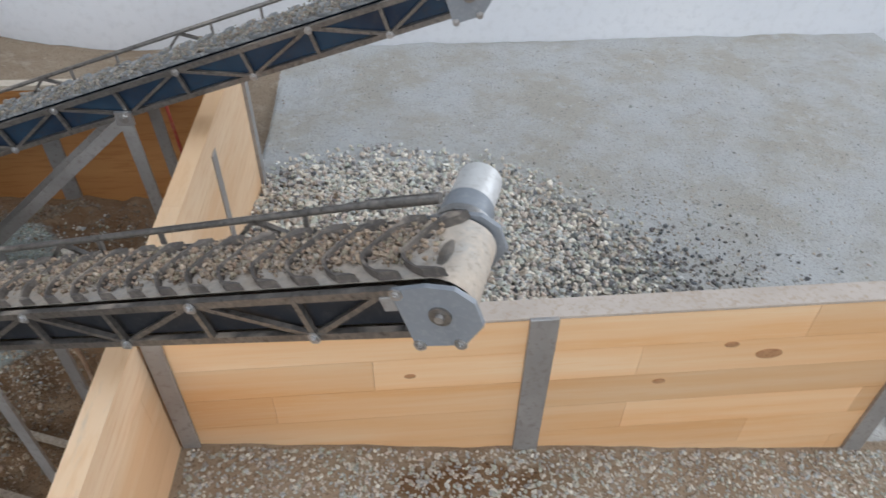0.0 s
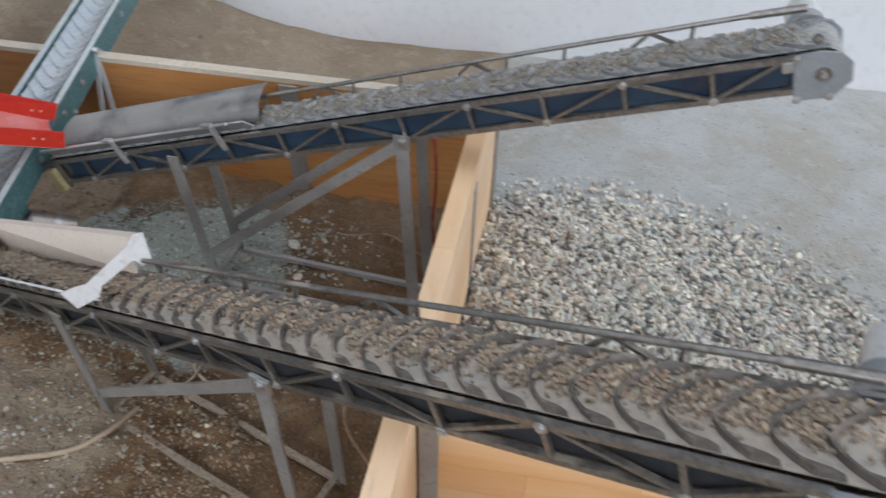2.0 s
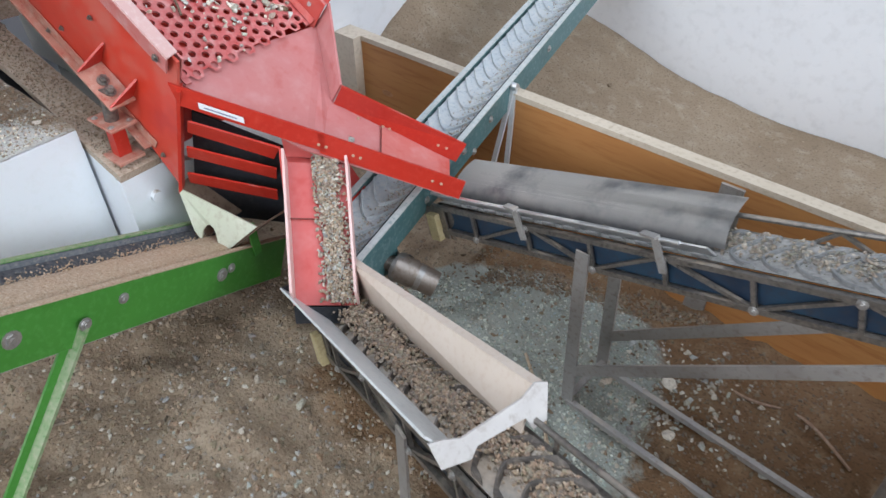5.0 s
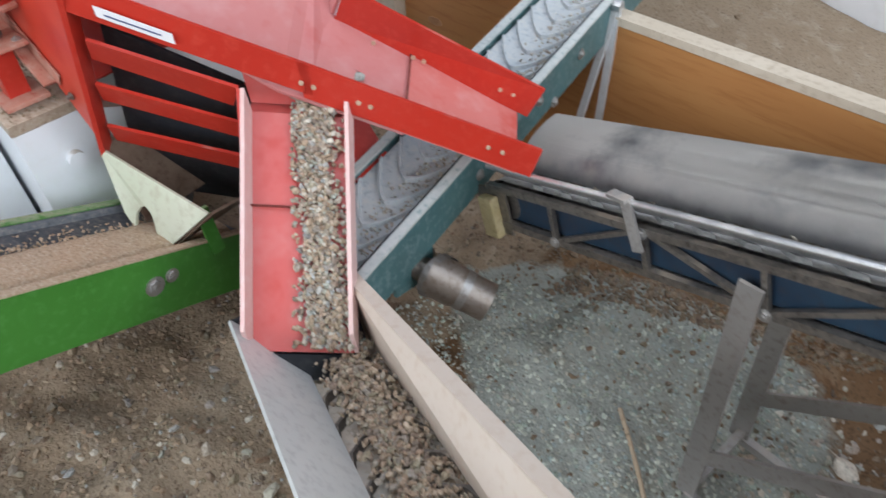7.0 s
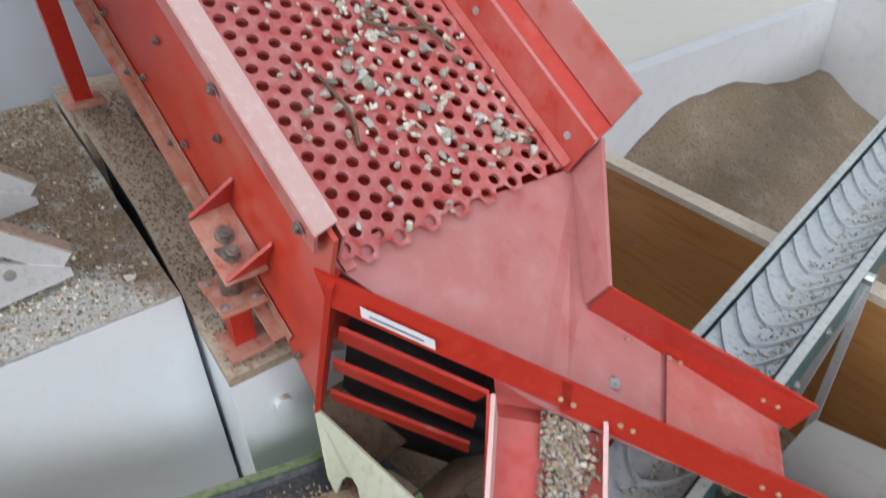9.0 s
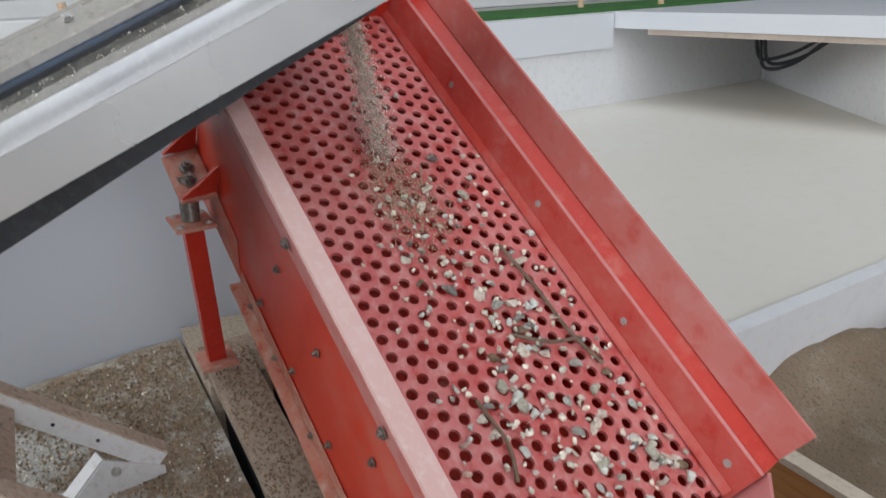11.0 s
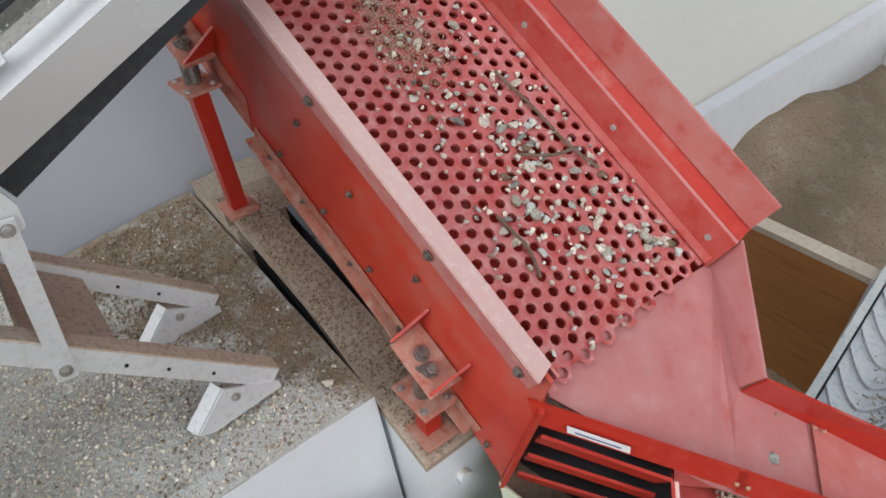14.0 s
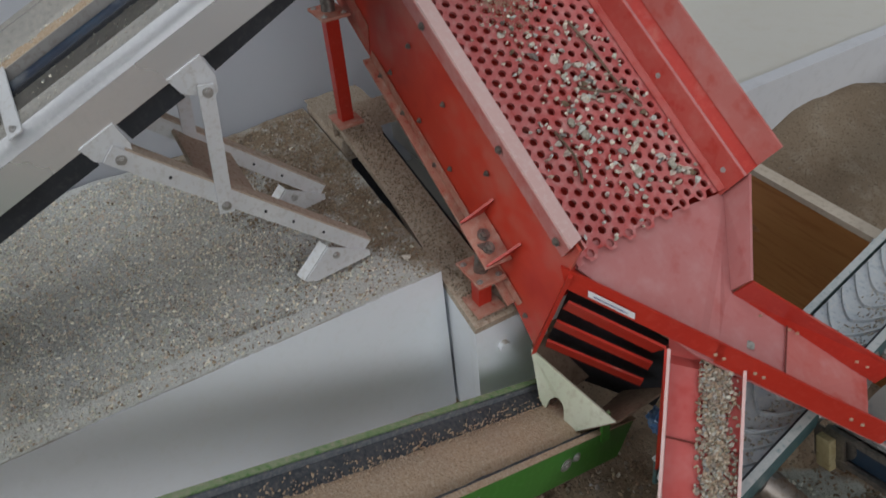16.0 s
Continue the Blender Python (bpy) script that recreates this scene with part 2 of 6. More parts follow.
TEAL_PALE = material("worn_pale_teal_lip", [(0.46, 0.50, 0.49), (0.54, 0.56, 0.55), (0.58, 0.59, 0.57), (0.28, 0.36, 0.37)], 0.55, coarse=30, fine=220, bump=0.1)
BLUE_BAG = material("blue_plastic_film", [(0.06, 0.14, 0.30), (0.10, 0.20, 0.38), (0.3, 0.36, 0.45)], 0.3, coarse=60, fine=200, bump=0.2)
TEAL = material("teal_enamel", [(0.055, 0.13, 0.14), (0.075, 0.17, 0.18), (0.16, 0.24, 0.245)], 0.4, coarse=30, fine=200, bump=0.06, spec=0.45, dust=(0.46, 0.48, 0.46), dust_amount=0.6)
WHITE_PANEL = material("white_panel", [(0.70, 0.71, 0.735), (0.74, 0.745, 0.76), (0.66, 0.665, 0.68)], 0.5, coarse=3, fine=60, bump=0.02)
WHITE_BOX = material("white_coated_board", [(0.76, 0.80, 0.85), (0.79, 0.82, 0.86), (0.76, 0.79, 0.82)], 0.4, coarse=6, fine=120, bump=0.02, dust=(0.42, 0.37, 0.3), dust_amount=0.6)
CREAM = material("cream_sheet", [(0.70, 0.675, 0.60), (0.72, 0.70, 0.64), (0.69, 0.66, 0.58)], 0.5, coarse=2.2, fine=40, bump=0.02)
HOPPER_WHITE = material("dusty_white_hopper", [(0.60, 0.505, 0.425), (0.63, 0.545, 0.47), (0.57, 0.465, 0.38)], 0.55, coarse=9, fine=200, bump=0.06)
HOPPER_END = material("dull_white_sheet", [(0.50, 0.475, 0.46), (0.56, 0.54, 0.52), (0.42, 0.385, 0.36)], 0.5, coarse=26, fine=200, bump=0.05)
HOPPER_PALE = material("pale_sheet", [(0.60, 0.62, 0.62), (0.66, 0.67, 0.66), (0.52, 0.53, 0.53)], 0.42, 0.2, coarse=22, fine=200, bump=0.05)
# the dust on top also stands in for light along the rim
HOPPER_GREY = material("grey_sheet_metal", [(0.27, 0.27, 0.275), (0.33, 0.325, 0.32), (0.40, 0.385, 0.365), (0.20, 0.20, 0.20)], 0.34, 0.4, coarse=9, fine=60, bump=0.04, dust=(0.58, 0.55, 0.51), dust_amount=0.75, dust_scale=14)
FUNNEL = material("pale_green_funnel", [(0.56, 0.60, 0.46), (0.62, 0.64, 0.52), (0.5, 0.5, 0.38)], 0.5, coarse=20, fine=150, bump=0.05)
BRASS = material("yellowed_bearing_block", [(0.44, 0.36, 0.19), (0.52, 0.45, 0.27), (0.36, 0.28, 0.15)], 0.55, 0.1, coarse=60, fine=300, bump=0.1)
CHROME = material("zinc_bolt", [(0.48, 0.47, 0.46), (0.56, 0.55, 0.54), (0.38, 0.35, 0.32)], 0.42, 0.85, coarse=60, fine=300, bump=0.02)
CHROME_DARK = material("worn_motor_can", [(0.36, 0.31, 0.27), (0.46, 0.41, 0.37), (0.3, 0.25, 0.21)], 0.42, 0.8, coarse=40, fine=240, bump=0.04)
SILVER_CAN = material("dusty_motor_can", [(0.70, 0.69, 0.67), (0.76, 0.75, 0.73), (0.60, 0.58, 0.55)], 0.35, 0.35, coarse=40, fine=240, bump=0.04, dust=(0.62, 0.57, 0.5), dust_amount=0.3)
CABLE = material("brown_cable", [(0.22, 0.13, 0.085), (0.3, 0.2, 0.13), (0.34, 0.26, 0.2)], 0.6, coarse=50, fine=200, bump=0.05)
CABLE_RED = material("red_cable", [(0.36, 0.05, 0.035), (0.3, 0.06, 0.04), (0.4, 0.14, 0.1)], 0.5, coarse=50, fine=200, bump=0.03)
HOSE = material("tan_hose", [(0.42, 0.32, 0.22), (0.48, 0.38, 0.27), (0.36, 0.26, 0.17)], 0.6, coarse=50, fine=200, bump=0.05)
# twigs, and the shaded inside of the funnel
TWIG_AND_SHADE = material("dry_twig_and_shade", [(0.14, 0.09, 0.06), (0.2, 0.14, 0.1), (0.1, 0.06, 0.04)], 0.8, coarse=60, fine=260, bump=0.2)
DUSTY_WOOD = material("dusty_beam", [(0.42, 0.33, 0.25), (0.48, 0.395, 0.31), (0.54, 0.465, 0.385), (0.28, 0.20, 0.145)], 0.9, coarse=16, fine=300, bump=0.7, depth=0.0015)
RIVET = material("brass_rivet", [(0.62, 0.46, 0.33), (0.70, 0.55, 0.42), (0.55, 0.38, 0.27)], 0.45, 0.4, coarse=80, fine=300, bump=0.0)
RED_BROWN = material("brown_dusted_red_enamel", [(0.47, 0.085, 0.055), (0.44, 0.14, 0.10), (0.46, 0.25, 0.19), (0.38, 0.055, 0.032)], 0.5, coarse=14, fine=60, bump=0.05)
WHITE_SHEET = material("smooth_white_sheet", [(0.66, 0.685, 0.73), (0.68, 0.70, 0.74), (0.67, 0.69, 0.73)], 0.32, coarse=1.5, fine=30, bump=0.0, spec=0.5)
# paler and less metallic, in place of a reflected window
ALU_FACE = material("folded_aluminium_face", [(0.78, 0.79, 0.81), (0.84, 0.845, 0.855), (0.80, 0.81, 0.82)], 0.26, 0.65, coarse=6, fine=200, bump=0.03, depth=0.0003)
ALU_SANDED = material("sand_filmed_aluminium", [(0.46, 0.45, 0.42), (0.52, 0.50, 0.465), (0.56, 0.53, 0.48), (0.38, 0.36, 0.33)], 0.62, 0.15, coarse=9, fine=260, bump=0.08)
TAN_STRIP = material("tan_board_edge", [(0.46, 0.38, 0.32), (0.52, 0.44, 0.38), (0.42, 0.33, 0.27)], 0.7, coarse=10, fine=120, bump=0.1)
DUSTY_SAND = material("drifted_brown_sand", [(0.33, 0.265, 0.20), (0.39, 0.325, 0.25), (0.46, 0.40, 0.325), (0.2, 0.15, 0.11)], 0.95, coarse=20, fine=420, bump=0.8, depth=0.0015, spec=0.2)
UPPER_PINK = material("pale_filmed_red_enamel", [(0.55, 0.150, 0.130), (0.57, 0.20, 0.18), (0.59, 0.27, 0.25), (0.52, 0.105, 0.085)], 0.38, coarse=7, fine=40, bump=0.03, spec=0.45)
GRIME = material("grimy_red_joint", [(0.16, 0.03, 0.022), (0.12, 0.022, 0.016), (0.22, 0.06, 0.045)], 0.6, coarse=60, fine=300, bump=0.0)
LABEL_WHITE = material("white_label", [(0.78, 0.78, 0.79), (0.74, 0.74, 0.76), (0.8, 0.8, 0.8)], 0.4, coarse=60, fine=200, bump=0.0)
INK = material("blue_ink", [(0.05, 0.07, 0.18), (0.08, 0.1, 0.22)], 0.5, coarse=60, bump=0.0)
TURF = material("green_turf", [(0.035, 0.13, 0.03), (0.05, 0.17, 0.04), (0.07, 0.2, 0.06)], 0.9, coarse=20, fine=300, bump=0.8, depth=0.004)
ASPHALT = material("grey_road_board", [(0.40, 0.40, 0.37), (0.46, 0.46, 0.42), (0.5, 0.5, 0.47)], 0.6, coarse=4, fine=80, bump=0.1)
WHITE_RAIL = material("pale_kerb", [(0.66, 0.66, 0.67), (0.72, 0.72, 0.73)], 0.4, coarse=6, bump=0.02)
PEG = material("wooden_peg", [(0.62, 0.42, 0.28), (0.68, 0.5, 0.36), (0.55, 0.36, 0.22)], 0.7, coarse=40, fine=200, bump=0.1)
# hall shell added round the model, dark to cut bounced light
HALL = material("hall_plaster", [(0.25, 0.245, 0.235), (0.28, 0.275, 0.265)], 0.8, coarse=1.2, fine=30, bump=0.05)
HALL_FLOOR = material("hall_screed", [(0.16, 0.16, 0.155), (0.2, 0.2, 0.19), (0.14, 0.14, 0.135)], 0.6, coarse=1.5, fine=40, bump=0.05)



def soil_material(name, grey):
    """Earth, sand, greenish fines, grey fines and a gravel bed darkened for the shade between stones, laid out by the
    ground's own soil weights with ragged seams.
    """
    m = bpy.data.materials.new(name)
    m.use_nodes = True
    n, l = m.node_tree.nodes, m.node_tree.links
    b = n["Principled BSDF"]
    geo, att, sep = n.new("ShaderNodeNewGeometry"), n.new("ShaderNodeAttribute"), n.new("ShaderNodeSeparateColor")
    att.attribute_name = "soil"
    l.new(att.outputs["Color"], sep.inputs[0])

    def noisy(scale, detail=5):
        t = n.new("ShaderNodeTexNoise")
        t.inputs["Scale"].default_value, t.inputs["Detail"].default_value, t.inputs["Roughness"].default_value = scale, detail, 0.65
        l.new(geo.outputs["Position"], t.inputs["Vector"])
        return t.outputs["Fac"]

    def ranged(v, lo, hi):
        r = n.new("ShaderNodeMapRange")
        r.inputs[1].default_value, r.inputs[2].default_value = lo, hi
        l.new(v, r.inputs[0])
        return r.outputs[0]

    def mixed(fac, a, c):
        x = n.new("ShaderNodeMix")
        x.data_type = "RGBA"
        for sock, v in ((x.inputs[0], fac), (x.inputs[6], a), (x.inputs[7], c)):
            if isinstance(v, tuple):
                sock.default_value = (*v, 1)
            else:
                l.new(v, sock)
        return x.outputs[2]

    big, mid, fine, seam = noisy(7), noisy(38), noisy(330, 3), noisy(60, 6)

    def soil(cols):
        c = mixed(ranged(big, 0.4, 0.6), cols[0], cols[1])
        c = mixed(ranged(mid, 0.52, 0.7), c, cols[2])
        return mixed(ranged(fine, 0.46, 0.3), c, cols[3])

    def weight(v):
        a = n.new("ShaderNodeMath")
        a.operation = "ADD"
        l.new(v, a.inputs[0])
        l.new(seam, a.inputs[1])
        return ranged(a.outputs[0], 0.86, 1.14)

    col = soil([(0.14, 0.078, 0.038), (0.185, 0.116, 0.066), (0.235, 0.162, 0.10), (0.07, 0.041, 0.022)])
    col = mixed(weight(sep.outputs[1]), col, soil([(0.25, 0.187, 0.128), (0.30, 0.233, 0.165), (0.35, 0.287, 0.215), (0.145, 0.105, 0.072)]))
    col = mixed(weight(sep.outputs[0]), col, soil([(0.28, 0.295, 0.265), (0.345, 0.36, 0.325), (0.24, 0.225, 0.185), (0.18, 0.19, 0.172)]))
    col = mixed(weight(att.outputs["Alpha"]), col, soil(grey))
    # gravel bed: dark colour stands in for the shaded gaps between the stones
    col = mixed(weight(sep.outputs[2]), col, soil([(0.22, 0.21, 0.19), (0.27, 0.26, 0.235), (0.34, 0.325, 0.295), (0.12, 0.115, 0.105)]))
    l.new(col, b.inputs["Base Color"])
    b.inputs["Roughness"].default_value = 0.95
    b.inputs["Specular IOR Level"].default_value = 0.2
    last = None
    for h, dist in ((fine, 0.0022), (mid, 0.004)):
        bp = n.new("ShaderNodeBump")
        bp.inputs["Strength"].default_value, bp.inputs["Distance"].default_value = 0.9, dist
        l.new(h, bp.inputs["Height"])
        if last:
            l.new(last, bp.inputs["Normal"])
        last = bp.outputs[0]
    l.new(last, b.inputs["Normal"])
    return m


SOIL = soil_material("soil", [(0.375, 0.35, 0.30), (0.43, 0.43, 0.415), (0.45, 0.44, 0.42), (0.25, 0.242, 0.225)])
BOX_SOIL = soil_material("box_sand", [(0.49, 0.485, 0.44), (0.53, 0.54, 0.52), (0.60, 0.60, 0.57), (0.27, 0.25, 0.215)])

# ---- building helpers ----


def frame_matrix(o, heading, slope):
    """Local axes: u along the heading and up the slope, v level to the left, w normal to both."""
    h, s = radians(heading), radians(slope)
    u = Vector((math.cos(h) * math.cos(s), math.sin(h) * math.cos(s), math.sin(s)))
    v = Vector((-math.sin(h), math.cos(h), 0))
    w = u.cross(v)
    return Matrix(((u.x, v.x, w.x, o[0]), (u.y, v.y, w.y, o[1]), (u.z, v.z, w.z, o[2]), (0, 0, 0, 1)))


def thing(name, at, label, category, group="", kind=""):
    ob = new(name)
    ob.location = at
    ob.empty_display_size = 0.01
    return tagged(ob, label, category, group, kind)


def mesh_of(name, bm, mat, m=None, smooth=False):
    if m is not None:
        bm.transform(m)
    bmesh.ops.recalc_face_normals(bm, faces=bm.faces)
    me = bpy.data.meshes.new(name)
    if smooth:
        for f in bm.faces:
            f.smooth = True
    bm.to_mesh(me)
    bm.free()
    me.materials.append(mat)
    if smooth:
        me.set_sharp_from_angle(angle=radians(40))
    return me


def part(name, bm, mat, parent=None, label="", m=None, smooth=False):
    me = bm if isinstance(bm, bpy.types.Mesh) else mesh_of(name, bm, mat, m, smooth)
    ob = new(name, me)
    if parent is not None:
        ob.parent = parent
        at = Vector((0, 0, 0))
        p = parent
        while p is not None:
            at += p.location
            p = p.parent
        ob.location = -at
    return tagged(ob, label)


def placed(name, me, parent, m):
    """One more piece on shared mesh data at the pose m (world), under parent."""
    ob = new(name, me)
    at = Vector((0, 0, 0))
    p = parent
    while p is not None:
        at += p.location
        p = p.parent
    ob.parent = parent
    ob.matrix_basis = Matrix.Translation(-at) @ m
    return ob


def B():
    return bmesh.new()


def block(bm, lo, hi, bevel=0.0):
    c = [(a + b) / 2 for a, b in zip(lo, hi)]
    s = [b - a for a, b in zip(lo, hi)]
    r = bmesh.ops.create_cube(bm, size=1, matrix=Matrix.LocRotScale(c, None, s))
    if bevel:
        es = list({e for v in r["verts"] for e in v.link_edges})
        bmesh.ops.bevel(bm, geom=es, offset=bevel, segments=2, affect="EDGES", profile=0.6)
    return bm


def bar(bm, p, q, a, b, up=(0, 0, 1), bevel=0.0):
    """A bar from p to q, a wide (sideways) and b deep (along up)."""
    p, q, up = Vector(p), Vector(q), Vector(up)
    d = (q - p).normalized()
    side = d.cross(up)
    if side.length < 1e-4:
        side = d.cross(Vector((1, 0, 0)))
    side.normalize()
    w = side.cross(d)
    m = Matrix((((*d,)), ((*side,)), ((*w,)))).transposed().to_4x4()
    m.translation = (p + q) / 2
    r = bmesh.ops.create_cube(bm, size=1, matrix=m @ Matrix.Diagonal(((q - p).length, a, b, 1)))
    if bevel:
        es = list({e for v in r["verts"] for e in v.link_edges})
        bmesh.ops.bevel(bm, geom=es, offset=bevel, segments=1, affect="EDGES")
    return bm


def rod(bm, p, q, r, n=14, r2=None, caps=True):
    p, q = Vector(p), Vector(q)
    m = (q - p).to_track_quat("Z", "Y").to_matrix().to_4x4()
    m.translation = (p + q) / 2
    bmesh.ops.create_cone(bm, cap_ends=caps, segments=n, radius1=r, radius2=r if r2 is None else r2, depth=(q - p).length, matrix=m)
    return bm


def plate(bm, pts, th, to=None):
    """A flat sheet with the corners pts and thickness th, thickened along its normal or along to."""
    pts = [Vector(p) for p in pts]
    nrm = Vector((0, 0, 0))
    for i in range(len(pts)):
        nrm += (pts[i] - pts[0]).cross(pts[(i + 1) % len(pts)] - pts[0])
    nrm.normalize()
    if to is not None and nrm.dot(Vector(to)) < 0:
        nrm.negate()
    lo = [bm.verts.new(p) for p in pts]
    hi = [bm.verts.new(p + nrm * th) for p in pts]
    bm.faces.new(lo)
    bm.faces.new(hi)
    for i in range(len(pts)):
        j = (i + 1) % len(pts)
        bm.faces.new((lo[i], lo[j], hi[j], hi[i]))
    return bm


def tube_path(bm, pts, r, n=8):
    """A round cable along a smoothed line of points."""
    pts = [Vector(p) for p in pts]
    fine = []
    for i in range(len(pts) - 1):
        a, b, c, d = pts[max(i - 1, 0)], pts[i], pts[i + 1], pts[min(i + 2, len(pts) - 1)]
        for k in range(6):
            t = k / 6
            fine.append(0.5 * ((2 * b) + (c - a) * t + (2 * a - 5 * b + 4 * c - d) * t * t + (3 * b - a - 3 * c + d) * t ** 3))
    fine.append(pts[-1])
    rings = []
    for i, p in enumerate(fine):
        d = (fine[min(i + 1, len(fine) - 1)] - fine[max(i - 1, 0)]).normalized()
        s = d.cross(Vector((0, 0, 1)))
        s = s.normalized() if s.length > 1e-3 else Vector((1, 0, 0))
        u = s.cross(d)
        rings.append([bm.verts.new(p + (s * math.cos(2 * math.pi * k / n) + u * math.sin(2 * math.pi * k / n)) * r) for k in range(n)])
    for a, b in zip(rings, rings[1:]):
        for k in range(n):
            bm.faces.new((a[k], a[(k + 1) % n], b[(k + 1) % n], b[k]))
    bm.faces.new(rings[0])
    bm.faces.new(rings[-1])
    return bm


def bolt(bm, p, n, r=0.0027, h=0.002):
    """A hexagon head with its washer on a face with normal n."""
    p, n = Vector(p), Vector(n).normalized()
    rod(bm, p, p + n * 0.0007, r * 1.5, 12)
    rod(bm, p + n * 0.0006, p + n * h, r, 6)
    rod(bm, p + n * (h - 0.0002), p + n * (h + 0.0007), r * 0.5, 8)
    return bm


rng = np.random.default_rng(7)


def stone_shapes(count, level):
    """Angular pebble prototypes: vertices and triangles."""
    out = []
    for k in range(count):
        bm = B()
        if level:
            bmesh.ops.create_icosphere(bm, subdivisions=1, radius=1)
        else:
            bmesh.ops.create_cone(bm, cap_ends=True, segments=4, radius1=0.9, radius2=0.5, depth=1.1)
        bmesh.ops.triangulate(bm, faces=bm.faces)
        v = np.array([x.co[:] for x in bm.verts])
        bm.verts.index_update()
        f = np.array([[x.index for x in y.verts] for y in bm.faces])
        bm.free()
        v = v * rng.uniform(0.52, 1.25, (len(v), 1)) * np.array([1, rng.uniform(0.6, 0.95), rng.uniform(0.45, 0.8)])
        out.append((v, f))
    return out


FACETED, CHIPS = stone_shapes(10, 1), stone_shapes(8, 0)


def scatter(name, at, sizes, mat, shapes, label, category, squash=1.0, parent=None):
    """Many small stones joined into one mesh: at is an array of places, sizes their radii."""
    vs, fs, base = [], [], 0
    for p, s in zip(at, sizes):
        v, f = shapes[rng.integers(len(shapes))]
        a = rng.normal(size=4)
        w, x, y, z = a / np.linalg.norm(a)
        r = np.array([[1 - 2 * (y * y + z * z), 2 * (x * y - w * z), 2 * (x * z + w * y)], [2 * (x * y + w * z), 1 - 2 * (x * x + z * z), 2 * (y * z - w * x)], [2 * (x * z - w * y), 2 * (y * z + w * x), 1 - 2 * (x * x + y * y)]])
        q = (v * s) @ r.T
        q[:, 2] *= squash
        vs.append(q + p)
        fs.append(f + base)
        base += len(v)
    me = bpy.data.meshes.new(name)
    me.from_pydata(np.concatenate(vs).tolist(), [], np.concatenate(fs).tolist())
    me.materials.append(mat)
    if parent is not None:
        ob = part(name, me, mat, parent, label)
        return tagged(ob, kind="stuff")
    return tagged(new(name, me), label, category, kind="stuff")

# ---- hall, ground and walls ----


def smooth01(t):
    t = min(1.0, max(0.0, t))
    return t * t * (3 - 2 * t)


def fence_line(x):
    """Front face of the stained fence, a little askew to the back wall."""
    return 0.8755 - 0.0192 * (x + 0.2545)


def height(x, y):
    """The lie of sand, gravel and earth in the bays."""
    n = 0.006 * noise.noise((x * 9, y * 9, 0.3)) + 0.003 * noise.noise((x * 31, y * 31, 1.7))
    if y > fence_line(x) + 0.008 and x < -0.236:
        s = min(1.0, max(0.0, (-0.50 - x) / 0.52))
        crest = (0.66 + 0.34 * smooth01((y - 0.90) / 0.15)) * (1 - 0.16 * smooth01((y - 1.10) / 0.2))
        rear = 0.012 * smooth01((y - 1.0) / 0.3) * (1 - s)
        return -0.002 + 0.188 * s ** 1.9 * (1 + (crest - 1) * smooth01((s - 0.45) / 0.5)) * (1 - 0.07 * smooth01((y - 1.12) / 0.19)) + rear + n * (0.4 + s)
    if x > -0.246:
        if y > 0.409:
            g = math.exp(-((x + 0.12) ** 2 + (y - 0.60) ** 2) / (2 * 0.2 ** 2))
            far = smooth01((y - 0.95) / 0.35)
            return 0.012 + 0.078 * g - 0.004 * far + n * 0.7
        return max(-0.014, 0.079 - 0.13 * (x + 0.05)) + n
    left = smooth01((-0.46 - x) / 0.28) * (0.3 + 0.7 * smooth01((0.66 - y) / 0.12))
    front = smooth01((0.62 - y) / 0.3) * 0.02
    clod = 0.018 * max(0.0, noise.noise((x * 22, y * 22, 4.2))) + 0.004 * noise.noise((x * 55, y * 55, 9.1))
    return 0.002 + 0.056 * left + front + 1.2 * n + clod


def ground_sheet():
    x0, x1, y0, y1, step = -1.1, 0.95, -0.25, 1.332, 0.0065
    nx, ny = round((x1 - x0) / step), round((y1 - y0) / step)
    xs, ys = [x0 + i * step for i in range(nx + 1)], [y0 + j * step for j in range(ny + 1)]
    verts = [(x, y, height(x, y)) for y in ys for x in xs]
    faces = [(j * (nx + 1) + i, j * (nx + 1) + i + 1, (j + 1) * (nx + 1) + i + 1, (j + 1) * (nx + 1) + i) for j in range(ny) for i in range(nx)]
    me = bpy.data.meshes.new("ground")
    me.from_pydata(verts, [], faces)
    me.materials.append(SOIL)
    soil = []
    for x, y, z in verts:
        wob = 0.05 * noise.noise((x * 8, y * 8, 5))
        r = g = b = a = 0.0
        if y > fence_line(x) + 0.008 and x < -0.236:
            g = 1.0
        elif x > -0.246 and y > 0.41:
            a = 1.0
            # darker bed under the heap, its gaps shaded by colour
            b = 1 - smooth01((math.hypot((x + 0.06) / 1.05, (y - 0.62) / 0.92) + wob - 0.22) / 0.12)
        elif x > -0.246:
            g = 1.0 - 0.95 * math.exp(-(((x - 0.01) / 0.09) ** 2 + ((y - 0.36) / 0.03) ** 2))
        else:
            g = max(smooth01((-0.53 + wob * 2 - x) / 0.12) * smooth01((0.56 + wob - y) / 0.1), smooth01((-0.70 - x) / 0.05))
            d = (x + 0.62) ** 2 / 0.026 + (y - 0.68) ** 2 / 0.030 + wob * 8
            r = (1 - smooth01((d - 0.6) / 0.8)) * smooth01((y - 0.60 - 0.7 * (-0.66 - x)) / 0.05) * (1 - smooth01((y - 0.765 - 0.47 * (x + 0.65) + wob) / 0.04))
        soil += [r, g, b, a]
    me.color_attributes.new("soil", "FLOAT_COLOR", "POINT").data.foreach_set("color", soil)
    for p in me.polygons:
        p.use_smooth = True
    return tagged(new("ground", me), "uneven sand, fines and brown earth in the model bays", "ground", kind="structure")


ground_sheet()


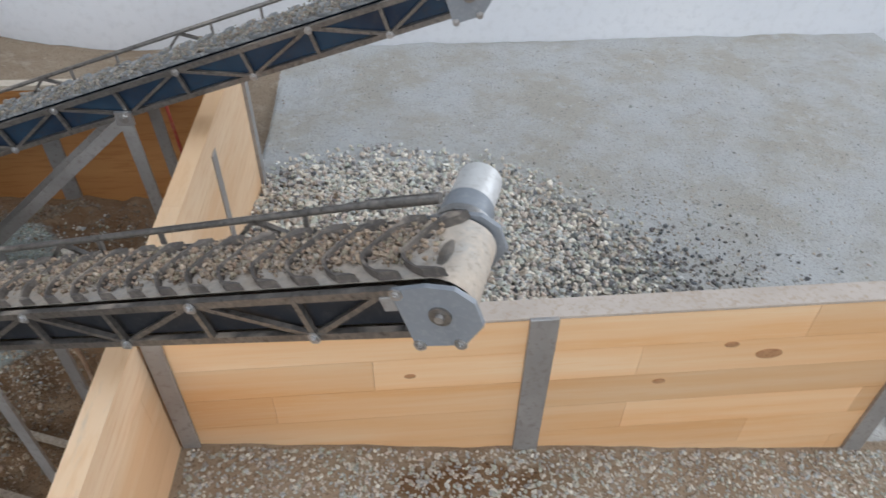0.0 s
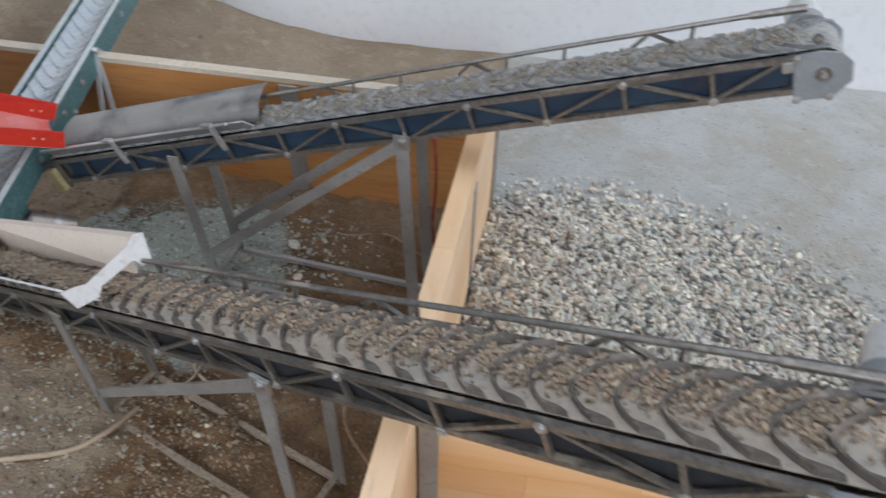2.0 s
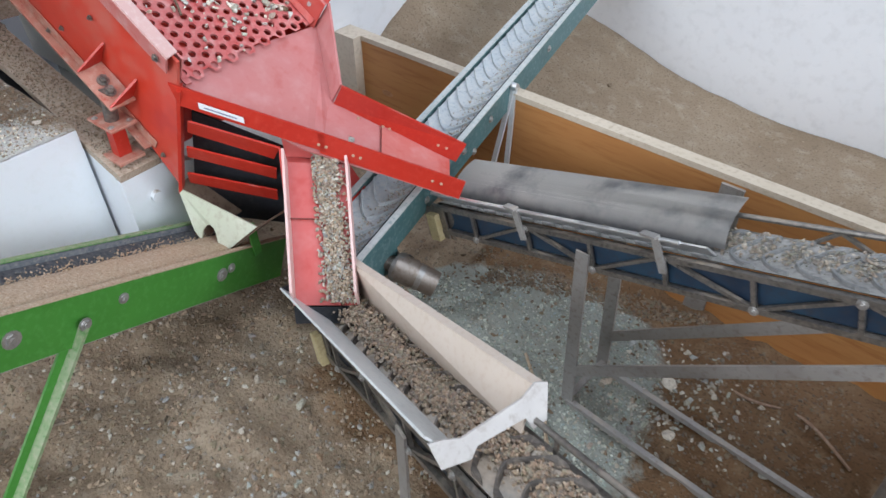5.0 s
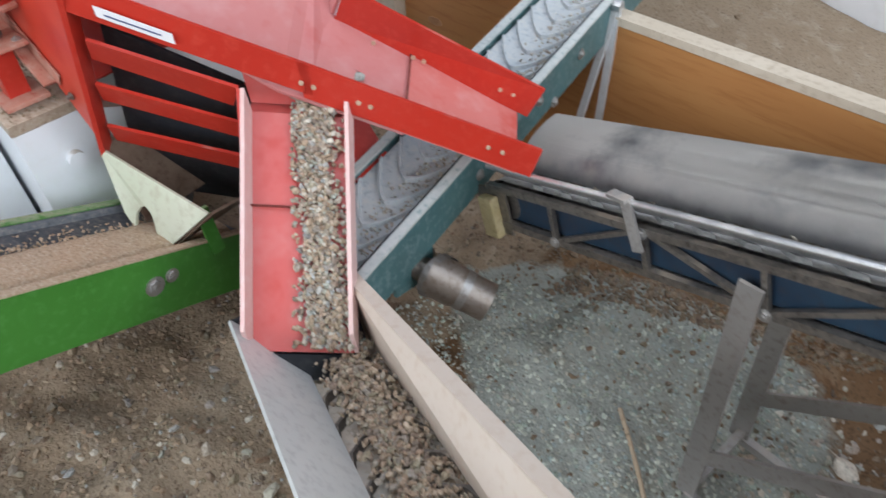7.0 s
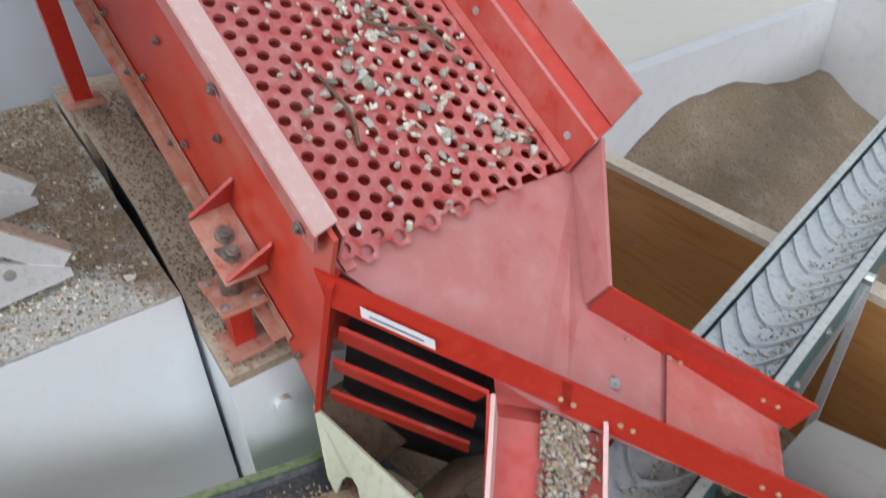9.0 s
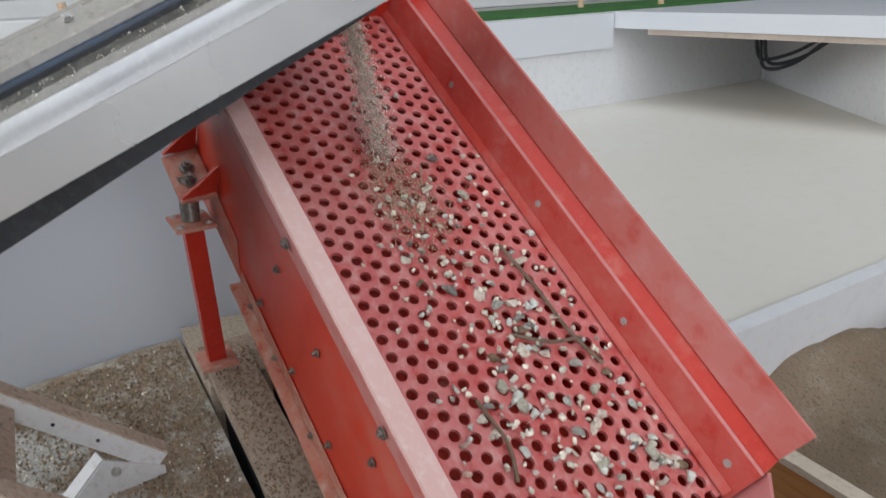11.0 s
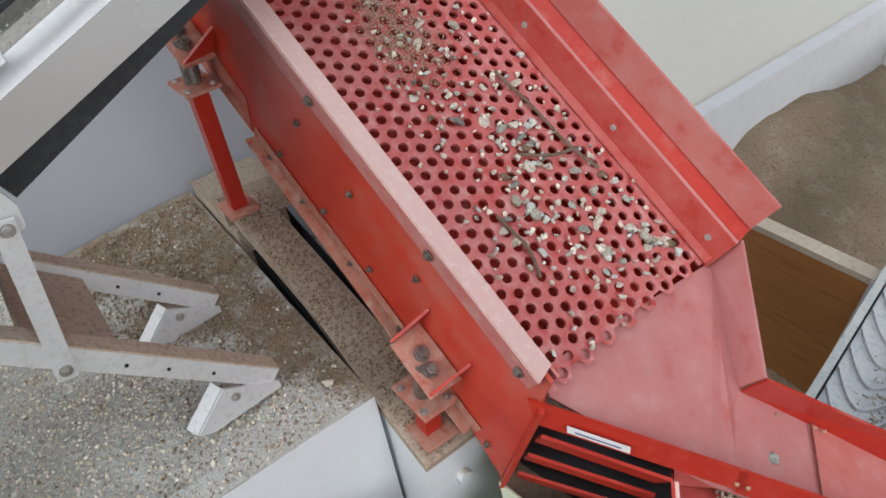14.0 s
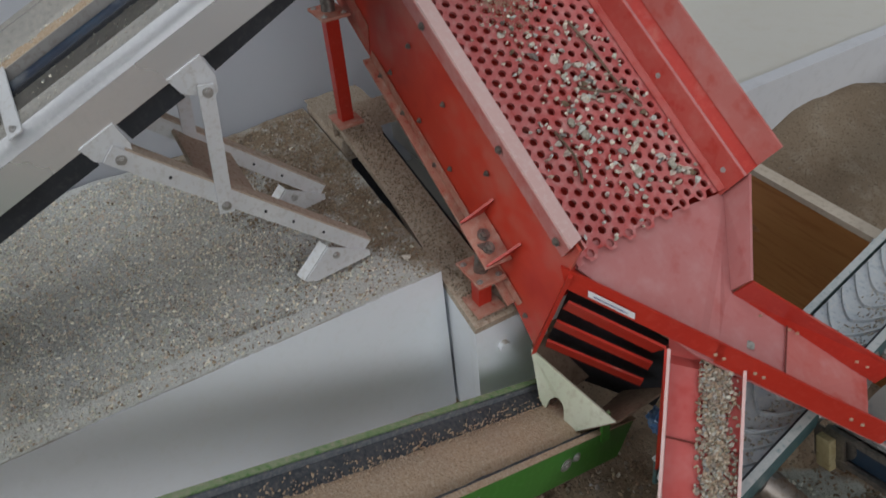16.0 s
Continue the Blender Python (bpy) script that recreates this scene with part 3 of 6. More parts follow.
def slab(name, lo, hi, mat, label, category="wall", bevel=0.0):
    return tagged(part(name, block(B(), lo, hi, bevel), mat), label, category, kind="structure")


slab("wall_back", (-1.050, 1.331, -0.15), (1.6, 1.349, 0.258), WHITE_PANEL, "white panel wall behind the sand bays", "wall")
slab("wall_deck_face", (-1.053, 0.62, -0.1), (-1.035, 1.3305, 0.236), WHITE_PANEL, "white panel edge of the cream deck above the sand", "wall")
slab("floor_deck", (-2.0, 0.60, 0.18), (-1.054, 2.3, 0.232), CREAM, "cream sheet deck beside the sieve, smooth and plain", "deck")
slab("floor_deck_back", (-1.054, 1.35, 0.18), (1.6, 2.3, 0.232), CREAM, "cream deck behind the white panel wall", "deck")
slab("wall_far", (-2.03, -1.2, 0.1), (-2.001, 2.9, 0.455), WHITE_PANEL, "white panel wall at the far side of the deck", "wall")
slab("wall_far_side", (-1.999, 2.301, 0.1), (1.6, 2.33, 0.43), WHITE_PANEL, "white panel wall closing the deck", "wall")
slab("wall_far_fascia", (-2.0005, -1.2, 0.372), (-1.988, 1.688, 0.4545), WHITE_SHEET, "white fascia board along the top of the far wall", "wall")
slab("turf_strip", (-2.27, -2.4, 0.40), (-2.031, 3.4, 0.462), TURF, "strip of green turf along the far wall", "turf")
tagged(part("table_slab", plate(B(), [(-1.9995, 1.690, 0.4185), (-1.0, 1.865, 0.4185), (-1.0, 2.30, 0.4185), (-1.9995, 2.30, 0.4185)], 0.039, (0, 0, 1)), WHITE_SHEET), "white tabletop slab standing over the deck corner", "table", kind="structure")
tagged(part("table_edge", plate(B(), [(-1.90, 1.7125, 0.406), (-1.0, 1.870, 0.406), (-1.0, 2.28, 0.406), (-1.90, 2.28, 0.406)], 0.012, (0, 0, 1)), TAN_STRIP), "tan board under the white tabletop slab", "table", kind="structure")
tagged(part("wall_under_table", plate(B(), [(-1.985, 2.298, 0.2325), (-1.31, 1.845, 0.2325), (-1.31, 1.845, 0.4055), (-1.985, 2.298, 0.4055)], 0.012, (0, 1, 0)), WHITE_PANEL), "white panel wall under the tabletop slab", "wall", kind="structure")
slab("road", (-5.2, -4.5, 0.36), (-2.271, 5.5, 0.44), ASPHALT, "grey road board behind the turf strip", "road")
slab("kerb", (-2.98, -4.4, 0.441), (-2.80, 5.4, 0.486), WHITE_RAIL, "pale kerb along the grey road", "kerb", 0.006)
slab("kerb_far", (-4.1, -4.4, 0.441), (-3.9, 5.4, 0.52), WHITE_RAIL, "pale kerb along the far edge of the road", "kerb", 0.006)
slab("floor", (-5.2, -4.5, -0.75), (4.2, 5.5, -0.65), HALL_FLOOR, "grey screed floor of the hall", "floor")
slab("table_base", (-1.998, -1.4, -0.64), (1.6, 1.30, -0.17), HALL, "white base under the model landscape", "base")
for nm, lo, hi in (("wall_west", (-5.4, -4.5, -0.65), (-5.2, 5.5, 3.4)), ("wall_north", (-5.2, 5.5, -0.65), (4.2, 5.7, 3.4))):
    slab(nm, lo, hi, HALL, "plastered wall of the hall, darkened against bounced light")


def wall_with_window(name, axis, at, lo, hi, w0, w1, z0, z1):
    bm = B()
    for a, b, c, d in ((lo, w0, -0.65, 3.4), (w1, hi, -0.65, 3.4), (w0, w1, -0.65, z0), (w0, w1, z1, 3.4)):
        if axis == "y":
            block(bm, (a, at - 0.1, c), (b, at + 0.1, d))
        else:
            block(bm, (at - 0.1, a, c), (at + 0.1, b, d))
    return tagged(part(name, bm, HALL), "plastered wall of the hall with a wide window, darkened against bounced light", "wall", kind="structure")


wall_with_window("wall_south", "y", -4.6, -5.2, 4.2, -2.9, 1.7, 1.2, 3.3)
wall_with_window("wall_east", "x", 4.3, -4.5, 5.5, -1.5, 2.7, 1.2, 3.2)
bm = B()
for a, b, c, d in ((-5.2, -2.9, -4.5, 5.5), (1.3, 4.2, -4.5, 5.5), (-2.9, 1.3, -4.5, -0.6), (-2.9, 1.3, 2.4, 5.5)):
    block(bm, (a, c, 3.4), (b, d, 3.5))
tagged(part("ceiling", bm, HALL), "hall ceiling with a skylight opening, darkened against bounced light", "ceiling", kind="structure")

# ---- timber partitions ----


def stave_board(name, axis, fixed, lo, hi, z0, z1, rows, mat, label, cuts):
    """A laminated pine board: rows of staves with butt joints, upright on edge."""
    t = thing(name, ((lo + hi) / 2 if axis == "x" else fixed[0], fixed[0] if axis == "x" else (lo + hi) / 2, z0), label, "board", "timber partitions")
    h = (z1 - z0) / rows
    for r in range(rows):
        edges = [lo] + [lo + (hi - lo) * ((c + 0.17 * r * (1 if r % 2 else -1)) % 1.0) for c in cuts] + [hi]
        edges = sorted(edges)
        for a, b in zip(edges, edges[1:]):
            if b - a < 0.03:
                continue
            p0, p1 = (a, fixed[0], z0 + r * h), (b - 0.0003, fixed[1], z0 + (r + 1) * h - 0.0003)
            if axis == "y":
                p0, p1 = (fixed[0], a, p0[2]), (fixed[1], b - 0.0003, p1[2])
            part("stave", block(B(), p0, p1), mat, t)
    return t


board_b = stave_board("pine_partition", "x", (0.400, 0.418), -0.2295, 0.392, -0.06, 0.233, 8, PINE, "laminated honey pine partition board between gravel bays", (0.28, 0.62))
board_a = stave_board("pine_partition", "y", (-0.2485, -0.2305), 0.02, 0.846, -0.06, 0.2385, 8, PINE_A, "pale pine partition board with a dusty top edge", (0.45,))
board_a.rotation_euler = (0, 0, radians(-1.4))
tagged(part("buried_board", block(B(), (-0.231, 0.888, -0.06), (-0.213, 1.3105, 0.004), 0.001), OAK_EDGE), "edge of a board buried in the sand behind the fence", "board", kind="structure")
part("board_edge", block(B(), (-0.2275, 0.3995, 0.2332), (0.392, 0.4185, 0.2365), 0.0008), EDGE_DUST, board_b, "dusty grey-tan top edge")
for x, z, r in ((0.250, 0.178, 0.0075), (0.215, 0.192, 0.004), (0.165, 0.150, 0.0035), (-0.04, 0.176, 0.003)):
    bm = B()
    rod(bm, (x, 0.4, z), (x, 0.3992, z), r, 14)
    bmesh.ops.scale(bm, vec=(1.5, 1, 0.75), space=Matrix.Translation((-x, 0, -z)), verts=bm.verts)
    part("knot", bm, KNOT, board_b, "dark brown knot in the pine")


def strap(at_lo, at_hi, label):
    bm = block(B(), at_lo, at_hi, 0.0008)
    return tagged(part("metal_strap", bm, ALU_DUSTY), label, "strap", "metal straps on the boards")


strap((0.049, 0.3962, -0.02), (0.071, 0.3998, 0.2365), "flat grey aluminium strap on the pine board")
strap((-0.2295, 0.3962, 0.03), (-0.2155, 0.3998, 0.235), "flat grey aluminium strap in the board corner")
strap((0.372, 0.3962, -0.06), (0.392, 0.3998, 0.235), "flat grey aluminium strap at the board's end")
strap((-0.2265, 0.655, 0.03), (-0.2235, 0.671, 0.216), "narrow grey metal strap on the cross board")
strap((-0.2235, 0.828, -0.02), (-0.2165, 0.846, 0.237), "narrow grey metal strap at the far board end")

fence = thing("fence_board", (-0.62, 0.889, 0.0), "orange-brown stained plywood fence with a raw pale top edge", "fence", "timber partitions")


def fence_slab(x0, x1, z0, z1, out, th):
    """A board standing on the fence line, out in front of it and th thick."""
    return plate(B(), [(x0, fence_line(x0) - out, z0), (x1, fence_line(x1) - out, z0), (x1, fence_line(x1) - out, z1), (x0, fence_line(x0) - out, z1)], th, (0, 1, 0))


part("panel", fence_slab(-0.998, -0.2545, -0.05, 0.1740, 0, 0.015), OAK, fence)
part("top_edge", fence_slab(-0.998, -0.2545, 0.1745, 0.181, 0.0005, 0.016), OAK_EDGE, fence, "raw pale wood edge")
part("corner_post", fence_slab(-1.0345, -0.9985, -0.05, 0.181, 0.014, 0.030), OAK_EDGE, fence, "raw pale corner post")
for x, z, r in ((-0.955, 0.112, 0.007), (-0.62, 0.09, 0.005), (-0.44, 0.12, 0.004)):
    bm = rod(B(), (0, 0, 0), (0, -0.0006, 0), r, 12)
    bmesh.ops.scale(bm, vec=(1.4, 1, 0.6), verts=bm.verts)
    part("knot", bm, KNOT, fence, "dark knot in the stained plywood", Matrix.Translation((x, fence_line(x), z)))
tagged(part("metal_strap", fence_slab(-0.505, -0.482, -0.02, 0.172, 0.0038, 0.0034), ALU_DUSTY), "flat grey metal strap on the stained fence", "strap", "metal straps on the boards")

# ---- truss conveyors ----


def chevron(bm, u, width, size, th, v0, sag, tall=0.0028, foot=0.0):
    """A raised V cleat on the belt."""
    k = 8
    for side in (-1, 1):
        prev = None
        for i in range(k + 1):
            t = i / k
            v = v0 + side * t * width * 0.5
            uu = u + size * (t ** 1.5 - 0.5)
            w = sag(v)
            fo = foot * smooth01((t - 0.78) / 0.12)
            ring = [bm.verts.new((uu + a, v, w + b)) for a, b in ((-th, 0), (th + fo, 0), (th * 0.6 + fo, tall), (-th * 0.6, tall))]
            if prev:
                for j in range(4):
                    bm.faces.new((prev[j], prev[(j + 1) % 4], ring[(j + 1) % 4], ring[j]))
            else:
                bm.faces.new(ring)
            prev = ring
        bm.faces.new(prev)
    return bm


def belt_loop(bm, length, r, v0, v1, top, sag, u_head=0.0):
    """An endless belt round two rollers, its upper run troughed."""
    path = []
    n = 40
    for i in range(n + 1):
        path.append((-length + (length + u_head) * i / n, top, 1.0))
    for i in range(1, 12):
        a = math.pi / 2 - math.pi * i / 12
        path.append((u_head + r * math.cos(a), top - r + r * math.sin(a), max(0.0, 1 - i / 3)))
    for i in range(n + 1):
        path.append((u_head - (length + u_head) * i / n, top - 2 * r, 0.0))
    for i in range(1, 12):
        a = -math.pi / 2 - math.pi * i / 12
        path.append((-length + r * math.cos(a), top - r + r * math.sin(a), max(0.0, 1 - (12 - i) / 3)))
    m = 7
    rows = []
    for u, w, s in path:
        rows.append([bm.verts.new((u, v0 + (v1 - v0) * k / (m - 1), w + s * (sag(v0 + (v1 - v0) * k / (m - 1)) - top))) for k in range(m)])
    for a, b in zip(rows, rows[1:] + rows[:1]):
        for k in range(m - 1):
            bm.faces.new((a[k], a[k + 1], b[k + 1], b[k]))
    return bm


def truss_conveyor(m, length, width, belt_mat, cleat_mat, liner_mat, label, pitch, cleat_step, load_mat, load_from, load_density, cleat):
    at = m @ Vector((-length * 0.5, width / 2, -0.02))
    t = thing("truss_conveyor", at, label, "conveyor", "truss conveyors")
    up = m.to_3x3() @ Vector((0, 0, 1))
    TOP, LOW = 0.0138, -0.0122

    def P(u, v, w):
        return m @ Vector((u, v, w))

    def put(name, bm, mat, lab="", smooth=False):
        return part(name, bm, mat, t, lab, m, smooth)

    for v in (0.0, width):
        put("top_chord", bar(B(), (-length, v, TOP), (-0.018, v, TOP), 0.004, 0.0045), STEEL)
        put("bottom_chord", bar(B(), (-length, v, LOW), (-0.018, v, LOW), 0.004, 0.0045), STEEL)
        u, k = -0.0745, 0
        put("diagonal", bar(B(), (-0.0745, v, LOW), (-0.024, v, TOP), 0.0028, 0.0032, (0, 1, 0)), STEEL)
        while u > -length + 0.01:
            put("strut", bar(B(), (u, v - 0.0006, LOW), (u, v - 0.0006, TOP), 0.0032, 0.0032, (1, 0, 0)), STEEL)
            u2 = u - pitch
            if u2 > -length:
                a, b = ((u, LOW), (u2, TOP)) if k % 2 == 0 else ((u, TOP), (u2, LOW))
                put("diagonal", bar(B(), (a[0], v, a[1]), (b[0], v, b[1]), 0.0028, 0.0032, (0, 1, 0)), STEEL)
            if v == 0.0:
                b = B()
                bolt(b, (u, -0.0022, LOW if k % 2 == 0 else TOP - 0.001), (0, -1, 0), 0.0024)
                put("bolt", b, CHROME)
            u, k = u2, k + 1
    put("side_liner", block(B(), (-length + 0.01, 0.0042, LOW + 0.002), (-0.02, 0.0052, TOP - 0.0035)), liner_mat, "dark side sheet inside the truss")
    put("side_liner", block(B(), (-length + 0.01, width - 0.0052, LOW + 0.002), (-0.02, width - 0.0042, TOP - 0.0035)), liner_mat, "dark side sheet inside the truss")
    v0, v1, mid = 0.0030, width - 0.0030, width / 2
    r = 0.0155

    def sag(v):
        return 0.0165 - 0.0035 * (1 - ((v - mid) / (mid - 0.006)) ** 2)

    put("belt", belt_loop(B(), length - 0.01, r, v0, v1, 0.0165, sag), belt_mat, "dusty troughed rubber belt", True)
    cl = mesh_of("cleat", chevron(B(), 0, (v1 - v0) * 0.96, 0.020, cleat[0], mid, sag, cleat[1], cleat[2]), cleat_mat)
    u = -0.012
    while u > -length + 0.02:
        placed("cleat", cl, t, m @ Matrix.Translation((u, 0, 0)))
        u -= cleat_step
    for v in (-0.003, width):
        bm = B()
        plate(bm, [(x, v, w) for x, w in ((-0.0195, -0.0195), (0.006, -0.0195), (0.0185, -0.008), (0.0185, 0.006), (0.0115, 0.0145), (-0.002, 0.0175), (-0.0195, 0.0165))], 0.003, (0, 1, 0))
        put("head_plate", bm, GREY_PLATE, "grey chamfered end plate")
    bm = B()
    rod(bm, (0, -0.003, 0), (0, -0.0042, 0), 0.0055, 20)
    put("bearing", bm, STEEL, "steel bearing")
    put("axle", rod(B(), (0, -0.0062, 0), (0, width + 0.004, 0), 0.0022, 12), CHROME)
    put("head_roller", rod(B(), (0, 0.004, 0.0005), (0, width - 0.004, 0.0005), 0.0135, 24), STEEL)
    put("tail_roller", rod(B(), (-length + 0.01, 0.004, 0.001), (-length + 0.01, width - 0.004, 0.001), 0.0125, 20), STEEL)
    for u, w in ((-0.017, 0.0145), (-0.017, -0.0185), (0.004, -0.0185)):
        b = B()
        bolt(b, (u, -0.003, w), (0, -1, 0), 0.0022)
        put("bolt", b, CHROME)
    put("clamp_block", block(B(), (-0.027, -0.0028, 0.004), (-0.0198, 0.003, 0.0125), 0.0006), ALU_DUSTY, "small aluminium clamp")
    # geared motor on the far side
    motor = put("motor", rod(B(), (-0.005, width + 0.024, 0.003), (-0.005, width + 0.050, 0.003), 0.0128, 28), SILVER_CAN, "dusty silver motor can", True)
    put("gearbox", rod(B(), (-0.005, width + 0.004, 0.003), (-0.005, width + 0.024, 0.003), 0.0142, 28), GREY_PLATE, "grey gear housing", True)
    put("motor_ring", rod(B(), (-0.004, width + 0.0035, 0.002), (-0.004, width + 0.0085, 0.002), 0.0165, 28), CHROME, "bright mounting ring", True)
    # guard rail above the far truss
    put("guard_rail", rod(B(), (-length + 0.22, width + 0.001, 0.0285), (-0.03, width + 0.001, 0.0285), 0.0021, 10), STEEL, "thin steel guard rail", True)
    put("rail_end", rod(B(), (-0.045, width + 0.001, 0.0285), (-0.006, width + 0.001, 0.0275), 0.0031, 12), STEEL, "thick rail sleeve beside the motor", True)
    u, k = -0.09, 0
    while u > -length + 0.25:
        put("rail_bracket", bar(B(), (u, width, TOP), (u + (0.022 if k % 3 == 1 else 0.004), width + 0.001, 0.0275), 0.003, 0.0024), STEEL)
        if k % 3 == 1:
            put("rail_bracket", bar(B(), (u + 0.044, width, TOP), (u + 0.022, width + 0.001, 0.0275), 0.003, 0.0024), STEEL)
        u, k = u - 0.052, k + 1
    # tail bearing blocks
    for v in (-0.008, width + 0.001):
        put("bearing_block", block(B(), (-length - 0.004, v, -0.021), (-length + 0.009, v + 0.007, 0.008), 0.0012), BRASS, "yellowed tail bearing block")
        put("tail_plate", block(B(), (-length - 0.012, v + (0.0072 if v < 0 else -0.0022), -0.02), (-length + 0.016, v + (0.0085 if v < 0 else -0.0004), 0.012)), STEEL)
    # the load on the belt
    n = int(length * load_density)
    us = rng.uniform(load_from, -0.005, n)
    us = np.round(us / cleat_step) * cleat_step - 0.012 + rng.normal(0.007, cleat_step * 0.27, n)
    vs = mid + 0.009 + rng.normal(0, (v1 - v0) * 0.17, n)
    vs = np.clip(vs, v0 + 0.002, v1 - 0.002)
    hs = np.array([sag(v) for v in vs]) + rng.uniform(0.0004, 0.0038, n)
    pts = np.array([m @ Vector((a, b, c)) for a, b, c in zip(us, vs, hs) if a < -0.004])
    tot = len(pts)
    scatter("belt_load", pts, (0.0008 + 0.0020 * rng.beta(1, 1.8, tot)) * (1.0 if load_mat is STONE_TAN else 0.85), load_mat, FACETED, "broken stone riding on the conveyor belt", "gravel")
    return t, P, put


M1 = frame_matrix((-0.027, 0.278, 0.380), -20.1, 20.0)
M2 = frame_matrix((0.024, 0.626, 0.3855), -5.5, 18.6)
L1, L2, WID = 0.765, 0.785, 0.050
conv1, P1, put1 = truss_conveyor(M1, L1, WID, BELT_TAN, CLEAT, BLACK, "steel truss conveyor with a tan chevron belt carrying brown gravel", 0.0655, 0.0225, STONE_TAN, -0.76, 10500, (0.0016, 0.0050, 0.0085))
conv2, P2, put2 = truss_conveyor(M2, L2, WID, BELT_GREY, CLEAT_GREY, BLUE_LINER, "steel truss conveyor with a dark blue lining and grey belt", 0.0655, 0.0225, GRIT_GREY, -0.78, 5600, (0.0015, 0.0030, 0.005))


def support(conv, m, front_u, rear_u, foot_z, rear_drop, rail_mat, lean=0.0):
    """Flat-bar trestle under a truss: upright strips, diagonals and ground rails."""
    def flat(name, p, q, a=0.0125, b=0.0022):
        bm = B()
        d = Vector(q) - Vector(p)
        side = m.to_3x3() @ Vector((0, 1, 0))
        bar(bm, p, q, b, a, d.cross(side))
        return part(name, bm, ALU_DUSTY, conv, "dusty flat aluminium bar")

    for k, v in enumerate((-0.0045, WID + 0.0045)):
        top_f, top_r = m @ Vector((front_u, v, -0.012)), m @ Vector((rear_u, v, 0.004))
        foot_f = Vector((top_f.x + lean, top_f.y, foot_z))
        foot_r = Vector((top_r.x + lean, top_r.y, foot_z))
        flat("leg", top_f, foot_f)
        flat("leg", top_r, foot_r)
        flat("brace", top_f + Vector((0, 0, -0.002)), foot_r + Vector((0.0, 0, rear_drop)), 0.011)
        bm = B()
        bar(bm, foot_r, foot_f, 0.0055, 0.006)
        part("ground_rail", bm, rail_mat, conv, "dusty flat ground rail")
        bm = B()
        nrm = m.to_3x3() @ Vector((0, -1 if k == 0 else 1, 0))
        bolt(bm, top_f + nrm * 0.0012, nrm, 0.0035)
        part("bolt", bm, CHROME, conv)
        part("gusset", bar(B(), top_f + Vector((0, 0, 0.006)), top_f - Vector((0, 0, 0.008)), 0.0032, 0.016, m.to_3x3() @ Vector((1, 0, 0))), ALU, conv, "white-grey gusset at the leg top")
    for u in (front_u, rear_u):
        a, b = m @ Vector((u, -0.004, 0)), m @ Vector((u, WID + 0.004, 0))
        part("cross_bar", bar(B(), (a.x + lean, a.y, foot_z + 0.008), (b.x + lean, b.y, foot_z + 0.008), 0.006, 0.003), rail_mat, conv)


support(conv1, M1, -0.35, -0.60, 0.022, 0.042, RAIL_DUST)
support(conv2, M2, -0.341, -0.603, 0.012, 0.045, ALU_DUSTY, 0.010)

# ---- hoppers on the conveyors ----


def hopper_one():
    t = thing("feed_hopper", M1 @ Vector((-0.64, 0.025, 0.03)), "dusty off-white sheet hopper trough on the conveyor tail", "hopper", "feed hoppers")

    def put(name, pts, th, mat, lab=""):
        return part(name, plate(B(), [M1 @ Vector(p) for p in pts], th), mat, t, lab)

    a, b = -0.768, -0.528
    put("side_wall", [(a, -0.021, 0.056), (b, -0.016, 0.050), (b, 0.006, 0.021), (a, 0.006, 0.021)], 0.0016, HOPPER_PALE, "pale grey bent side sheet")
    put("side_wall", [(a, 0.040, 0.058), (b, 0.056, 0.047), (b, 0.043, 0.020), (a, 0.043, 0.020)], 0.0016, HOPPER_WHITE, "tan-dusted white side sheet")
    put("top_lip", [(a, 0.040, 0.058), (b, 0.056, 0.047), (b, 0.063, 0.046), (a, 0.047, 0.057)], 0.0014, HOPPER_WHITE)

    def e(v, w):
        return (b + 0.008 - 0.2 * (w - 0.02), v, w)

    put("end_plate", [e(-0.015, 0.047), e(-0.006, 0.045), e(0.004, 0.041), e(0.046, 0.045), e(0.057, 0.050), e(0.065, 0.047), e(0.058, 0.026), e(0.048, 0.025), e(0.045, 0.0335), e(0.012, 0.0325), e(0.006, 0.027), e(-0.012, 0.030)], 0.0018, HOPPER_END, "white end plate with a square cut-out")
    put("tail_plate", [(a, -0.021, 0.056), (a, 0.046, 0.060), (a, 0.043, 0.018), (a, 0.006, 0.018)], 0.0014, BLACK)


